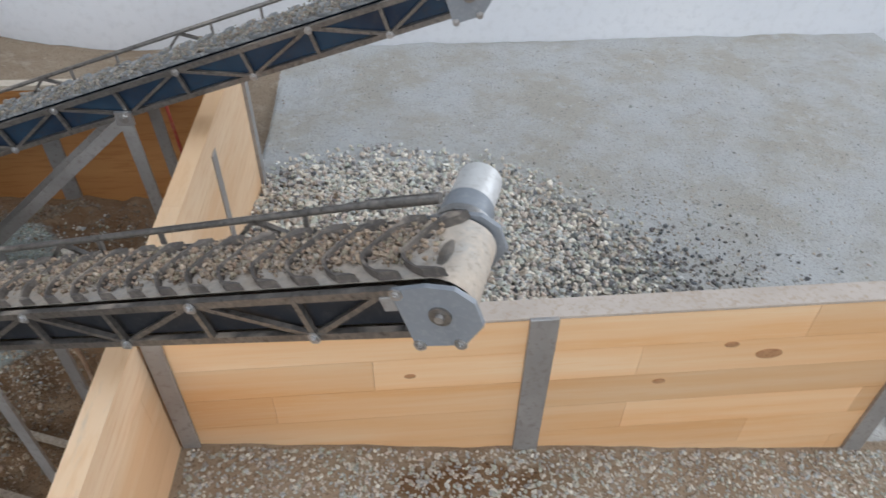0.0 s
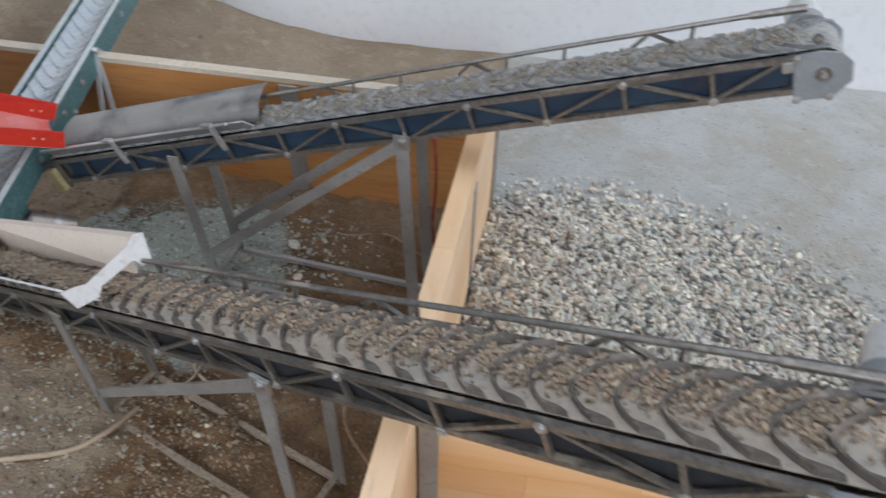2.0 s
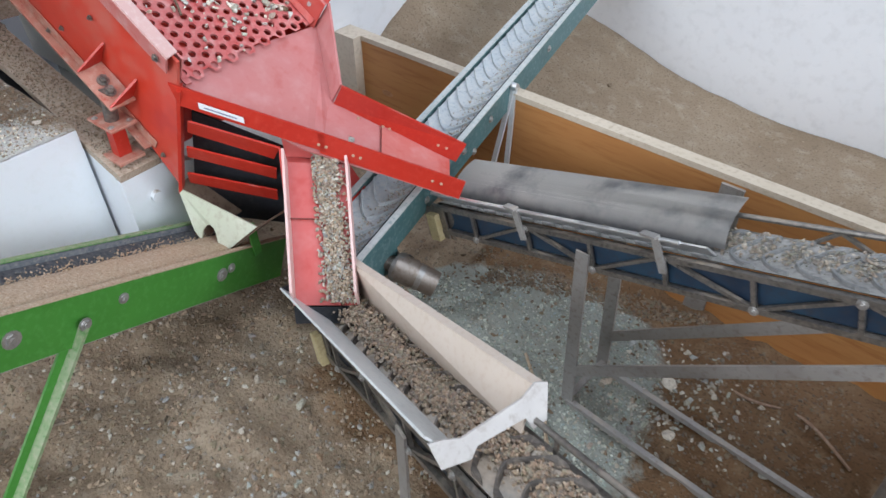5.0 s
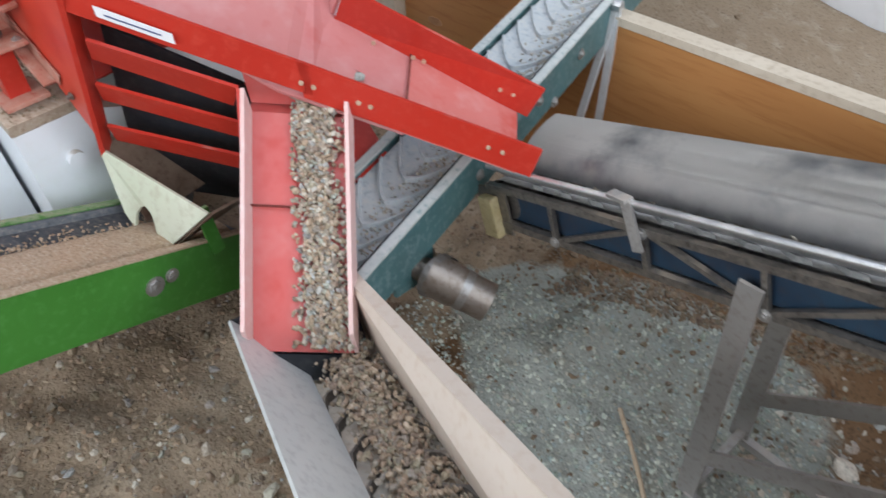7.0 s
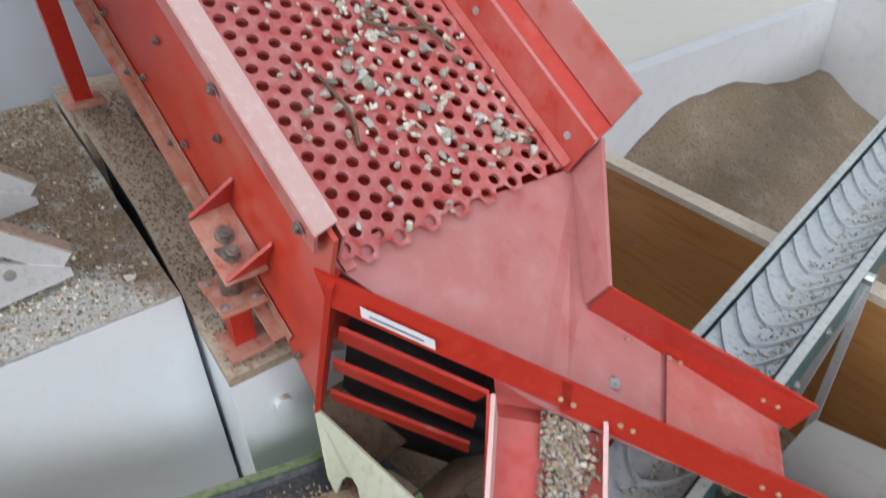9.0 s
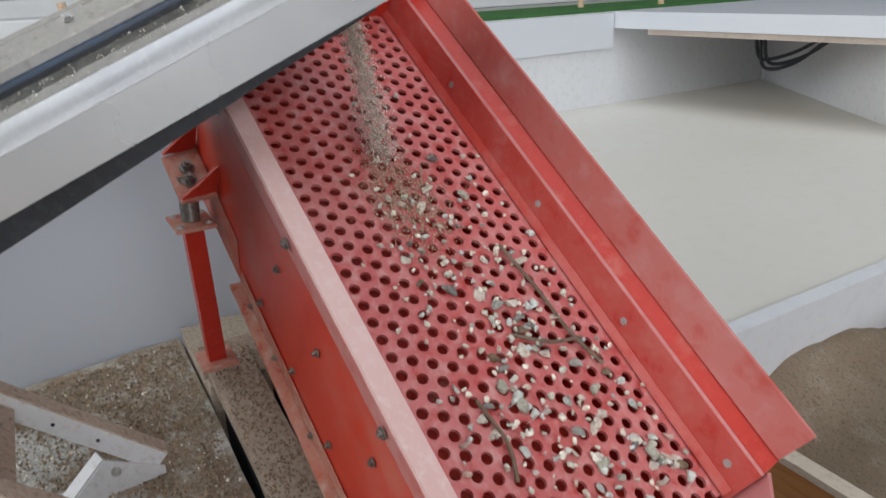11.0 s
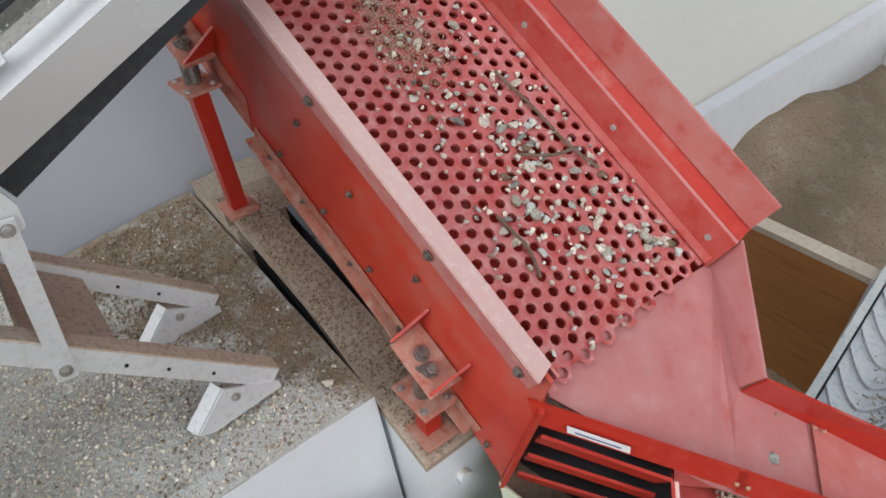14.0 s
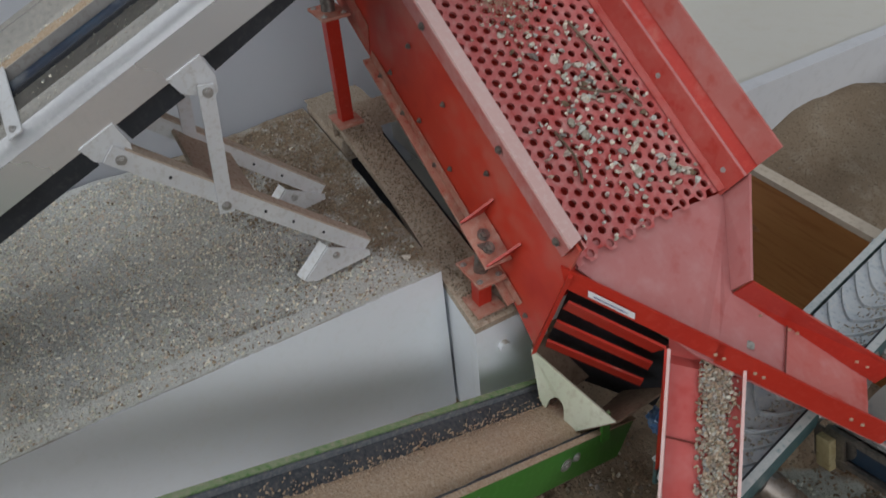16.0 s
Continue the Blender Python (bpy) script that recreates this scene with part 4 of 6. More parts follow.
def hopper_two():
    t = thing("feed_hopper", M2 @ Vector((-0.62, 0.025, 0.03)), "grey rounded sheet chute lying along the conveyor tail", "hopper", "feed hoppers")
    bm = B()
    a, b, n = -0.775, -0.497, 12
    rows = []
    for k in range(n + 1):
        q = 0.5 * math.pi * k / n
        rows.append((0.060 - 0.039 * math.sin(q) ** 1.15, 0.0165 + 0.0225 * math.cos(q)))
    top = [[bm.verts.new((u, v, w)) for v, w in rows] for u in (a, b)]
    for k in range(len(rows) - 1):
        bm.faces.new((top[0][k], top[1][k], top[1][k + 1], top[0][k + 1]))
    bmesh.ops.solidify(bm, geom=bm.faces[:], thickness=0.0016)
    part("side_wall", bm, HOPPER_GREY, t, "rounded dusty grey side sheet, top light painted along its rim", M2, True)
    part("side_wall", plate(B(), [(a, -0.004, 0.031), (b, -0.004, 0.031), (b, 0.008, 0.018), (a, 0.008, 0.018)], 0.0014), ALU, t, "low shiny near sheet", M2)
    part("lip", rod(B(), (a, -0.0045, 0.0315), (b - 0.02, -0.0045, 0.0315), 0.0019, 10), ALU, t, "shiny rolled lip", M2, True)
    for u in (-0.668, -0.535):
        bm = B()
        bar(bm, (u, -0.006, 0.033), (u + 0.004, -0.006, 0.004), 0.002, 0.006, (1, 0, 0))
        bar(bm, (u - 0.012, -0.003, 0.0335), (u + 0.002, -0.006, 0.0335), 0.006, 0.002)
        part("hook", bm, ALU_DUSTY, t, "bent metal hook over the truss", M2)


hopper_one()
hopper_two()
n = 2600
us, vs = rng.uniform(-0.762, -0.53, n), rng.normal(0.026, 0.0062, n)
pts = np.array([M1 @ Vector((a, min(max(b, 0.008), 0.042), 0.0165 + c + 0.010 * smooth01((-0.60 - a) / 0.16))) for a, b, c in zip(us, vs, rng.uniform(0, 0.003, n))])
scatter("hopper_load", pts, rng.uniform(0.001, 0.0026, n), STONE_TAN, FACETED, "brown gravel lying in the hopper trough", "gravel")

# ---- vibrating sieve ----
MA = frame_matrix((-1.012, 0.5827, 0.5786), 90.0, 22.8)
MS = frame_matrix((-0.84, 0.533, 0.329), 4.0, -35.5)


def S(u, v, w):
    return MS @ Vector((u, v, w))


sieve = thing("vibrating_sieve", S(-0.2, 0.08, -0.15), "red enamelled vibrating sieve with a perforated deck and chutes", "sieve")


def sp(name, pts, th, mat, lab="", local=True, parent=None, to=None):
    pts = [S(*p) if local else Vector(p) for p in pts]
    return part(name, plate(B(), pts, th, to), mat, parent or sieve, lab)


UT = -0.385
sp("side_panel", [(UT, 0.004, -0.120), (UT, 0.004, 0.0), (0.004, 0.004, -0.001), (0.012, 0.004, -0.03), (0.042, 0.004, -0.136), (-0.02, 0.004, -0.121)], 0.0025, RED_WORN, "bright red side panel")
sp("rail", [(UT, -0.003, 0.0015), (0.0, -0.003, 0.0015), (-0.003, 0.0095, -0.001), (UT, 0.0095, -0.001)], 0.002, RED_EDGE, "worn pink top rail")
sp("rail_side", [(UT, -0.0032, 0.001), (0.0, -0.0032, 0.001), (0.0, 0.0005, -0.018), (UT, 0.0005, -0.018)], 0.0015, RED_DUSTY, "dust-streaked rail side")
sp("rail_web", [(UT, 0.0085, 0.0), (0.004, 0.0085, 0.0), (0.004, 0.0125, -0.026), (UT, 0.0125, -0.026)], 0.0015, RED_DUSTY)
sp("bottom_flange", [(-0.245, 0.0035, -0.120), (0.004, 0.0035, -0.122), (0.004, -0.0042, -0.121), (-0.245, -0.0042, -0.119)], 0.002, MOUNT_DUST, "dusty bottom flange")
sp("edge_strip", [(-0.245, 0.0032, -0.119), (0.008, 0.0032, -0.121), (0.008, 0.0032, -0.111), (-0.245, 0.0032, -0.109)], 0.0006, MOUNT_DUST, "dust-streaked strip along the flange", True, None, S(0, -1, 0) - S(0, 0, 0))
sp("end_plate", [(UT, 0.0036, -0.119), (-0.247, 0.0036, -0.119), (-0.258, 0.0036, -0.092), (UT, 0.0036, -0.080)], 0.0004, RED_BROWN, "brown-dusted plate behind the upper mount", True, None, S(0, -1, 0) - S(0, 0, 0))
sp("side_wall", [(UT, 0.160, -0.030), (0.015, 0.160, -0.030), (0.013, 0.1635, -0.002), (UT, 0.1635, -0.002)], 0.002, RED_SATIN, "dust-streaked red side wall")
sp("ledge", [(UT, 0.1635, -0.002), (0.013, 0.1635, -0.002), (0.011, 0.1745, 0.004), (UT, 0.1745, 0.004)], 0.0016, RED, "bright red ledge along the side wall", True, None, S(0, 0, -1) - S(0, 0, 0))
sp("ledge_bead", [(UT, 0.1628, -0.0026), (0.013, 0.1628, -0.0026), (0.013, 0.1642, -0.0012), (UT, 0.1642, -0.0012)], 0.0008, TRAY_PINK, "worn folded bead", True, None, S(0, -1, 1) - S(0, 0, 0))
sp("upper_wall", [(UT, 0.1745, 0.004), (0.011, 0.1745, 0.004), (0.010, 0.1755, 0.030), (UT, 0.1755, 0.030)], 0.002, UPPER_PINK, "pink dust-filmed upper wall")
sp("inner_rib", [(UT, 0.1565, -0.0262), (0.012, 0.1565, -0.0262), (0.012, 0.1592, -0.021), (UT, 0.1592, -0.021)], 0.0012, RED_SATIN)
sp("back_wall", [(UT, 0.004, -0.12), (UT, 0.174, -0.12), (UT, 0.174, 0.03), (UT, 0.004, 0.0)], 0.0025, RED)
sp("far_panel", [(UT, 0.172, -0.128), (0.03, 0.172, -0.128), (0.015, 0.172, -0.03), (UT, 0.172, -0.03)], 0.0025, RED)
sp("floor_pan", [(UT, 0.006, -0.11), (0.02, 0.006, -0.11), (0.02, 0.17, -0.11), (UT, 0.17, -0.11)], 0.002, RED, "dark red lower pan")


def perforated():
    """A plate with round holes in a staggered pattern, each with its own rim."""
    bm = B()
    p, r, n = 0.0108, 0.00325, 12
    row = p * math.sqrt(3) / 2
    v, j = 0.018, 0
    cells = []
    while v < 0.158:
        u = UT + 0.008 + (p / 2 if j % 2 else 0)
        while u < 0.008:
            cells.append((u, v))
            u += p
        v += row
        j += 1
    for u, v in cells:
        outer, rim, deep = [], [], []
        for k in range(n):
            a = 2 * math.pi * k / n + math.pi / 6
            c = (a - math.pi / 6) % (math.pi / 3)
            ro = (p / 2) / math.cos(min(c, math.pi / 3 - c))
            outer.append(bm.verts.new((u + ro * math.cos(a - math.pi / 6 + 0.0) , v + ro * math.sin(a - math.pi / 6 + 0.0), -0.026)))
            rim.append(bm.verts.new((u + r * math.cos(a - math.pi / 6), v + r * math.sin(a - math.pi / 6), -0.0262)))
            deep.append(bm.verts.new((u + r * math.cos(a - math.pi / 6), v + r * math.sin(a - math.pi / 6), -0.0285)))
        for k in range(n):
            q = (k + 1) % n
            bm.faces.new((outer[k], outer[q], rim[q], rim[k]))
            bm.faces.new((rim[k], rim[q], deep[q], deep[k]))
    return bm


deck_bm = perforated()
deck_bm.transform(MS)
deck_me = bpy.data.meshes.new("screen_deck")
bmesh.ops.remove_doubles(deck_bm, verts=deck_bm.verts, dist=0.00005)
deck_bm.normal_update()
deck_bm.to_mesh(deck_me)
deck_bm.free()
deck_me.materials.append(SCREEN_RED)
part("screen_deck", deck_me, SCREEN_RED, sieve, "red perforated plate filmed with dust")
for v0, v1 in ((0.013, 0.019), (0.152, 0.1595)):
    sp("deck_edge", [(UT, v0, -0.0268), (0.011, v0, -0.0268), (0.011, v1, -0.0268), (UT, v1, -0.0268)], 0.0018, SCREEN_RED, "", True, None, S(0, 0, -1) - S(0, 0, 0))

# tray and the chute to the grey hopper
CD, CN = Vector((0.732, 0.681, 0)), Vector((-0.681, 0.732, 0))


def near(s, dz=0.0):
    p = Vector((-0.842, 0.538, 0.292)) + CD * s
    p.z = 0.292 - 0.448 * s + dz
    return p


def far(s, dz=0.0):
    p = near(s, dz) + CN * 0.054
    p.z += 0.006
    return p


FLOOR = -0.011
a0, b0 = S(-0.004, 0.006, -0.0293), S(0.014, 0.165, -0.0293)
c0 = Vector((-0.803, 0.658, 0.2525))
fold = a0.lerp(b0, 0.60)
sp("tray", [a0, near(0.088, FLOOR), fold], 0.002, TRAY_PINK, "pink tray, dust film and sheen in its colour", False, None, (0, 0, -1))
sp("tray", [fold, near(0.088, FLOOR), near(0.105, FLOOR), c0, b0], 0.002, TRAY_PINK, "pink tray behind the fold, dust film and sheen in its colour", False, None, (0, 0, -1))
lap_n, lap_f = near(0.104, FLOOR).lerp(near(0.212, FLOOR), 0.43), c0.lerp(far(0.216, FLOOR), 0.40)
rise = Vector((0, 0, 0.0014))
sp("chute_floor", [near(0.104, FLOOR), lap_n, lap_f, c0], 0.002, TRAY_PINK, "pink chute floor, dust film and sheen in its colour", False, None, (0, 0, -1))
sp("chute_end", [lap_n + rise, near(0.212, FLOOR), far(0.216, FLOOR), lap_f + rise], 0.002, UPPER_PINK, "overlapping end sheet of the chute floor", False, None, (0, 0, -1))
sp("front_band", [near(-0.010, 0.011), near(0.105, 0.011), near(0.105, -0.007), near(-0.006, -0.007)], 0.002, RED, "red front band", False)
sp("chute_side", [near(0.1, 0.011), near(0.226, 0.009), near(0.220, -0.012), near(0.1, -0.010)], 0.002, RED, "red chute side with bolts", False)
sp("funnel_side", [b0, c0, Vector((-0.789, 0.658, 0.2735)), S(0.014, 0.168, -0.001)], 0.002, TRAY_PINK, "dusty funnel wall", False)
sp("chute_side", [c0 + Vector((0, 0, -0.002)), far(0.222, FLOOR), far(0.232, 0.012), Vector((-0.789, 0.658, 0.2735))], 0.002, RED, "red chute side with bolts", False)
for s in (0.1, 0.106, 0.128, 0.134, 0.196, 0.204):
    bm = B()
    p = near(s, -0.001) - CN * 0.0004
    bolt(bm, p, -CN, 0.0009, 0.0007)
    part("rivet", bm, RIVET, sieve)
for s in (0.132, 0.154, 0.160, 0.205, 0.213):
    bm = B()
    bolt(bm, far(s, 0.0) - CN * 0.0006, -CN, 0.0009, 0.0007)
    part("rivet", bm, RIVET, sieve)
part("joint", bar(B(), lap_n + rise * 1.2, lap_f + rise * 1.2, 0.0009, 0.0011), GRIME, sieve, "grimy overlap joint in the chute floor")
# label on the front band
lab = sp("label", [near(0.010, 0.0035) - CN * 0.0026, near(0.043, 0.0030) - CN * 0.0026, near(0.043, -0.0025) - CN * 0.0026, near(0.010, -0.0020) - CN * 0.0026], 0.0004, LABEL_WHITE, "white adhesive label strip", False)
part("lettering", bar(B(), near(0.014, 0.0006) - CN * 0.0031, near(0.038, 0.0004) - CN * 0.0031, 0.0003, 0.0006), INK, lab, "dark unreadable line of print")
# front post and louvre slats
part("front_post", bar(B(), (-0.8455, 0.538, 0.302), (-0.8865, 0.5355, 0.186), 0.003, 0.0115, (1, -1, 0.2)), RED, sieve, "red corner post")
LOUVRES = (((-0.848, 0.539, 0.272), (-0.792, 0.584, 0.246), (-0.803, 0.582, 0.228), (-0.855, 0.538, 0.256)), ((-0.860, 0.538, 0.243), (-0.802, 0.583, 0.221), (-0.806, 0.583, 0.205), (-0.866, 0.538, 0.227)), ((-0.872, 0.538, 0.211), (-0.809, 0.584, 0.194), (-0.813, 0.585, 0.177), (-0.877, 0.539, 0.194)))
for q4 in LOUVRES:
    p4 = [Vector(p) for p in q4]
    out = Vector((0.004, -0.005, 0.0))
    sp("louvre", [p4[0].lerp(p4[3], 0.12) + out * 0.15, p4[1].lerp(p4[2], 0.12) + out * 0.15, p4[2] - out * 0.4, p4[3] - out * 0.4], 0.002, RED, "red slanted louvre slat", False)
# black sheet in place of the deep shade behind the slats
sp("louvre_back", [Vector((-0.864, 0.553, 0.268)), Vector((-0.792, 0.606, 0.226)), Vector((-0.818, 0.612, 0.130)), Vector((-0.905, 0.552, 0.140))], 0.002, BLACK, "black sheet standing in for the dark behind the slats", False)
# chute to the white hopper
tl, tr, bl, br = Vector((-0.792, 0.584, 0.244)), Vector((-0.756, 0.622, 0.236)), Vector((-0.716, 0.512, 0.175)), Vector((-0.681, 0.549, 0.168))
dn = Vector((0.002, 0.0, -0.013))
sp("lower_chute", [tl + dn, tr + dn, br + dn, bl + dn], 0.002, CHUTE_RED, "red chute floor worn by gravel", False, None, (0, 0, -1))
bk = Vector((-0.014, 0.014, -0.002))
sp("chute_head", [tl + dn, tr + dn, tr + dn + bk, tl + dn + bk], 0.002, CHUTE_RED, "", False, None, (0, 0, -1))
sb = CN * 0.010
sp("chute_back", [tl + dn + sb, tr + dn + sb, Vector((tr.x, tr.y, 0.2265)) + sb, Vector((tl.x, tl.y, 0.2485)) + sb], 0.002, CHUTE_RED, "dusty red plate closing the chute head", False)
jn = [tl.lerp(bl, 0.42).lerp(tr.lerp(br, 0.42), k) + dn + Vector((0.001, 0, 0.0022)) for k in (0.0, 1.0)]
part("joint", bar(B(), jn[0], jn[1], 0.0009, 0.0009), GRIME, sieve, "overlap joint in the chute floor")
sp("end_flap", [bl + dn * 1.15, br + dn * 1.15, br + dn + Vector((0.004, -0.004, -0.016)), bl + dn + Vector((0.004, -0.004, -0.016))], 0.002, BLACK, "black rubber flap at the chute end", False)
sp("chute_wall", [tl, bl, bl + dn, tl + dn], 0.0022, RED_EDGE, "worn pink chute wall", False)
sp("chute_wall", [tr, br, br + dn, tr + dn], 0.0022, RED_EDGE, "worn pink chute wall", False)
sp("chute_wall", [tl, tl + Vector((0, 0, -0.07)) + Vector((0.04, -0.036, 0)), tl + dn + Vector((0.04, -0.036, -0.03))], 0.002, RED, "", False)
# short tongue to the teal conveyor
sp("tongue", [(-0.825, 0.612, 0.178), (-0.778, 0.632, 0.160), (-0.764, 0.645, 0.156), (-0.768, 0.662, 0.157), (-0.815, 0.675, 0.176)], 0.002, RED, "short red tongue chute", False)
# bolts on the side panel and its flanges
for u, w in ((-0.060, -0.100), (-0.115, -0.098), (-0.165, -0.100), (-0.215, -0.100), (-0.085, -0.050), (-0.150, -0.052), (-0.205, -0.050), (-0.130, -0.118), (-0.075, -0.118), (-0.185, -0.119), (-0.225, -0.119), (0.018, -0.118)):
    bm = B()
    bolt(bm, S(u, 0.003, w), S(0, -1, 0) - S(0, 0, 0), 0.0017, 0.0022)
    part("bolt", bm, STEEL, sieve)
for u in (-0.01, -0.085, -0.193, -0.29):
    bm = B()
    bolt(bm, S(u, -0.003, -0.008), S(0, -1, 0) - S(0, 0, 0), 0.0022)
    part("bolt", bm, STEEL, sieve)
for u in (-0.0, -0.09, -0.18, -0.29):
    bm = B()
    bolt(bm, S(u, 0.1615, -0.014), S(0, -1, 0.3) - S(0, 0, 0), 0.0024)
    part("bolt", bm, CHROME, sieve)


def mount(u, foot, top, lean):
    """A spring mount: gusseted bracket, double nuts, rubber spring and the red post below."""
    br_ = part("bracket", plate(B(), [S(u - 0.022, 0.003, -0.086), S(u + 0.022, 0.003, -0.086), S(u + 0.020, -0.020, -0.089), S(u - 0.020, -0.020, -0.089)], 0.0022), MOUNT_DUST, sieve, "dust-filmed red mounting bracket")
    for du in (-0.021, 0.019):
        part("gusset", plate(B(), [S(u + du, 0.003, -0.062), S(u + du, 0.003, -0.087), S(u + du, -0.019, -0.088)], 0.002), RED, br_)
    for du, dv in ((-0.005, -0.008), (0.006, -0.010)):
        bm = B()
        rod(bm, S(u + du, dv, -0.0862), S(u + du, dv, -0.0852), 0.0052, 14)
        rod(bm, S(u + du, dv, -0.0854), S(u + du, dv, -0.0815), 0.0036, 6)
        rod(bm, S(u + du, dv, -0.0818), S(u + du, dv, -0.0795), 0.0018, 8)
        part("nut", bm, STEEL, br_)
    top = Vector(top)
    part("spring", rod(B(), S(u, -0.010, -0.088), top, 0.0062, 16), STEEL, sieve, "dull grey spring sleeve", None, True)
    fp = part("foot_plate", block(B(), (top.x - 0.019, top.y - 0.013, top.z - 0.0025), (top.x + 0.019, top.y + 0.013, top.z), 0.0006), MOUNT_DUST, sieve, "dusty red foot plate")
    for dx, dy in ((-0.013, -0.009), (0.013, -0.009), (-0.013, 0.009), (0.013, 0.009)):
        bm = B()
        bolt(bm, top + Vector((dx, dy, 0)), (0, 0, 1), 0.0018, 0.0012)
        part("bolt", bm, CHROME, fp)
    part("post", bar(B(), top - Vector((0, 0, 0.002)), foot, 0.0125, 0.0115, (1, 0, 0)), RED, sieve, "red square post")
    f = Vector(foot)
    part("foot_plate", block(B(), (f.x - 0.016, f.y - 0.013, f.z - 0.002), (f.x + 0.016, f.y + 0.013, f.z + 0.001), 0.0005), MOUNT_DUST, sieve, "dusty red foot plate")


mount(-0.046, (-0.934, 0.515, 0.2165), (-0.934, 0.516, 0.2515), 0)
mount(-0.315, (-1.166, 0.5035, 0.293), (-1.143, 0.499, 0.411), 0)

# ---- stones on the sieve ----
n = 330
us, vs = rng.normal(-0.10, 0.075, n), rng.normal(0.10, 0.032, n)
keep = (us < 0.008) & (us > -0.33) & (vs > 0.022) & (vs < 0.156)
us, vs = us[keep], vs[keep]
pts = np.array([S(a, b, -0.0235)[:] for a, b in zip(us, vs)])
scatter("sieve_grit", pts, rng.uniform(0.0012, 0.003, len(pts)), STONE_PALE, FACETED, "small pale chips lying on the perforated deck", "gravel")
proto = []
for k in range(7):
    bm = B()
    for _ in range(14):
        d = Vector(rng.normal(size=3)).normalized() * rng.uniform(0.8, 1.15)
        bm.verts.new((d.x * 1.15, d.y * rng.uniform(0.75, 0.95), d.z * 0.55))
    hull = bmesh.ops.convex_hull(bm, input=bm.verts)
    loose = [v for v in bm.verts if not v.link_faces]
    bmesh.ops.delete(bm, geom=loose, context="VERTS")
    bmesh.ops.bevel(bm, geom=bm.edges[:], offset=0.07, segments=1, affect="EDGES")
    proto.append(mesh_of("stone", bm, (STONE_LIGHT, STONE_GRIT, STONE_LIGHT, STONE_BROWN, STONE_GRIT, STONE_DARK, STONE_LIGHT)[k]))
CLUSTERS = ((-0.02, 0.135, 0.013, 15), (-0.075, 0.115, 0.02, 13), (-0.105, 0.09, 0.02, 12), (-0.065, 0.06, 0.016, 8), (-0.145, 0.10, 0.018, 9), (-0.19, 0.08, 0.02, 8), (-0.03, 0.10, 0.02, 6), (-0.23, 0.11, 0.02, 4))
for cu, cv, spread_, num in CLUSTERS:
    for _ in range(num):
        u, v = min(-0.004, cu + rng.normal(0, spread_)), min(0.152, max(0.024, cv + rng.normal(0, spread_ * 0.8)))
        i, r = int(rng.integers(7)), rng.uniform(0.0028, 0.0054)
        ob = new("stone", proto[i])
        ob.matrix_basis = Matrix.Translation(S(u, v, -0.0262 + r * 0.45)) @ Euler((rng.uniform(-0.4, 0.4), 0.62 + rng.uniform(-0.3, 0.3), rng.uniform(0, 6))).to_matrix().to_4x4() @ Matrix.Diagonal((r, r, r, 1))
        tagged(ob, ("pale broken stone lying on the red sieve deck", "grey-tan broken stone lying on the red sieve deck", "pale broken stone lying on the red sieve deck", "brown broken stone lying on the red sieve deck", "grey-tan broken stone lying on the red sieve deck", "dark grey broken stone lying on the red sieve deck", "pale broken stone lying on the red sieve deck")[i], "stone", "stones on the sieve")
for pts in (([(-0.165, 0.123), (-0.13, 0.128), (-0.10, 0.13), (-0.075, 0.137)]), ([(-0.085, 0.055), (-0.06, 0.058), (-0.042, 0.052)]), ([(-0.11, 0.095), (-0.098, 0.115), (-0.094, 0.135)])):
    tagged(part("twig", tube_path(B(), [S(u, v, -0.0225) for u, v in pts], 0.0011, 6), TWIG_AND_SHADE), "thin dark twig caught on the sieve deck", "twig", "twigs on the sieve")
ob = new("stone", proto[1])
ob.matrix_basis = Matrix.Translation(near(0.125, FLOOR + 0.006) + CN * 0.028) @ Matrix.Diagonal((0.0065, 0.006, 0.0065, 1))
tagged(ob, "tan rounded stone resting in the pink tray", "stone", "loose stones")
# gravel in the lower chute
for k, m_, lo_, hi_, nm in ((750, STONE_GRIT, 0.0011, 0.0026, "grey"), (1250, STONE_TAN, 0.0011, 0.0028, "brown")):
    q = rng.uniform(-0.12, 1, k)
    side = np.clip(0.68 + 0.10 * (q - 0.3) + rng.normal(0, 0.12, k), 0.44, 0.97)
    pts = np.array([(tl.lerp(bl, a).lerp(tr.lerp(br, a), b) + dn)[:] for a, b in zip(q, side)])
    pts[:, 2] += rng.uniform(0.0015, 0.0055, k) + np.where(q < 0, -0.008 * (-q / 0.12), 0)
    scatter("chute_gravel", pts, rng.uniform(lo_, hi_, k), m_, FACETED, "stream of " + nm + " gravel sliding down the red chute", "gravel")
# thin fall of sand from the feeder
k = 9000
q = rng.uniform(0, 1, k)
top, base = MA @ Vector((0.004, 0.070, 0.000)), S(-0.245, 0.086, -0.025)
pts = np.array([top.lerp(base, a)[:] for a in q]) + rng.normal(0, 0.0027, (k, 3)) * (0.7 + 1.3 * q[:, None])
pts[:, 2] += 0.03 * (q * (1 - q)) * 4 * 0.3
scatter("falling_sand", pts, rng.uniform(0.0004, 0.0008, k), STONE_PALE, CHIPS, "thin stream of tan sand falling from the feeder", "sand")
pts = np.array([S(-0.235 + a, 0.085 + b, -0.0245)[:] for a, b in zip(rng.normal(0.02, 0.022, 2200), rng.normal(0, 0.013, 2200))])
scatter("spilled_sand", pts, rng.uniform(0.0004, 0.0010, 2200), SAND_TAN, CHIPS, "tan sand spilt where the stream meets the sieve", "sand")

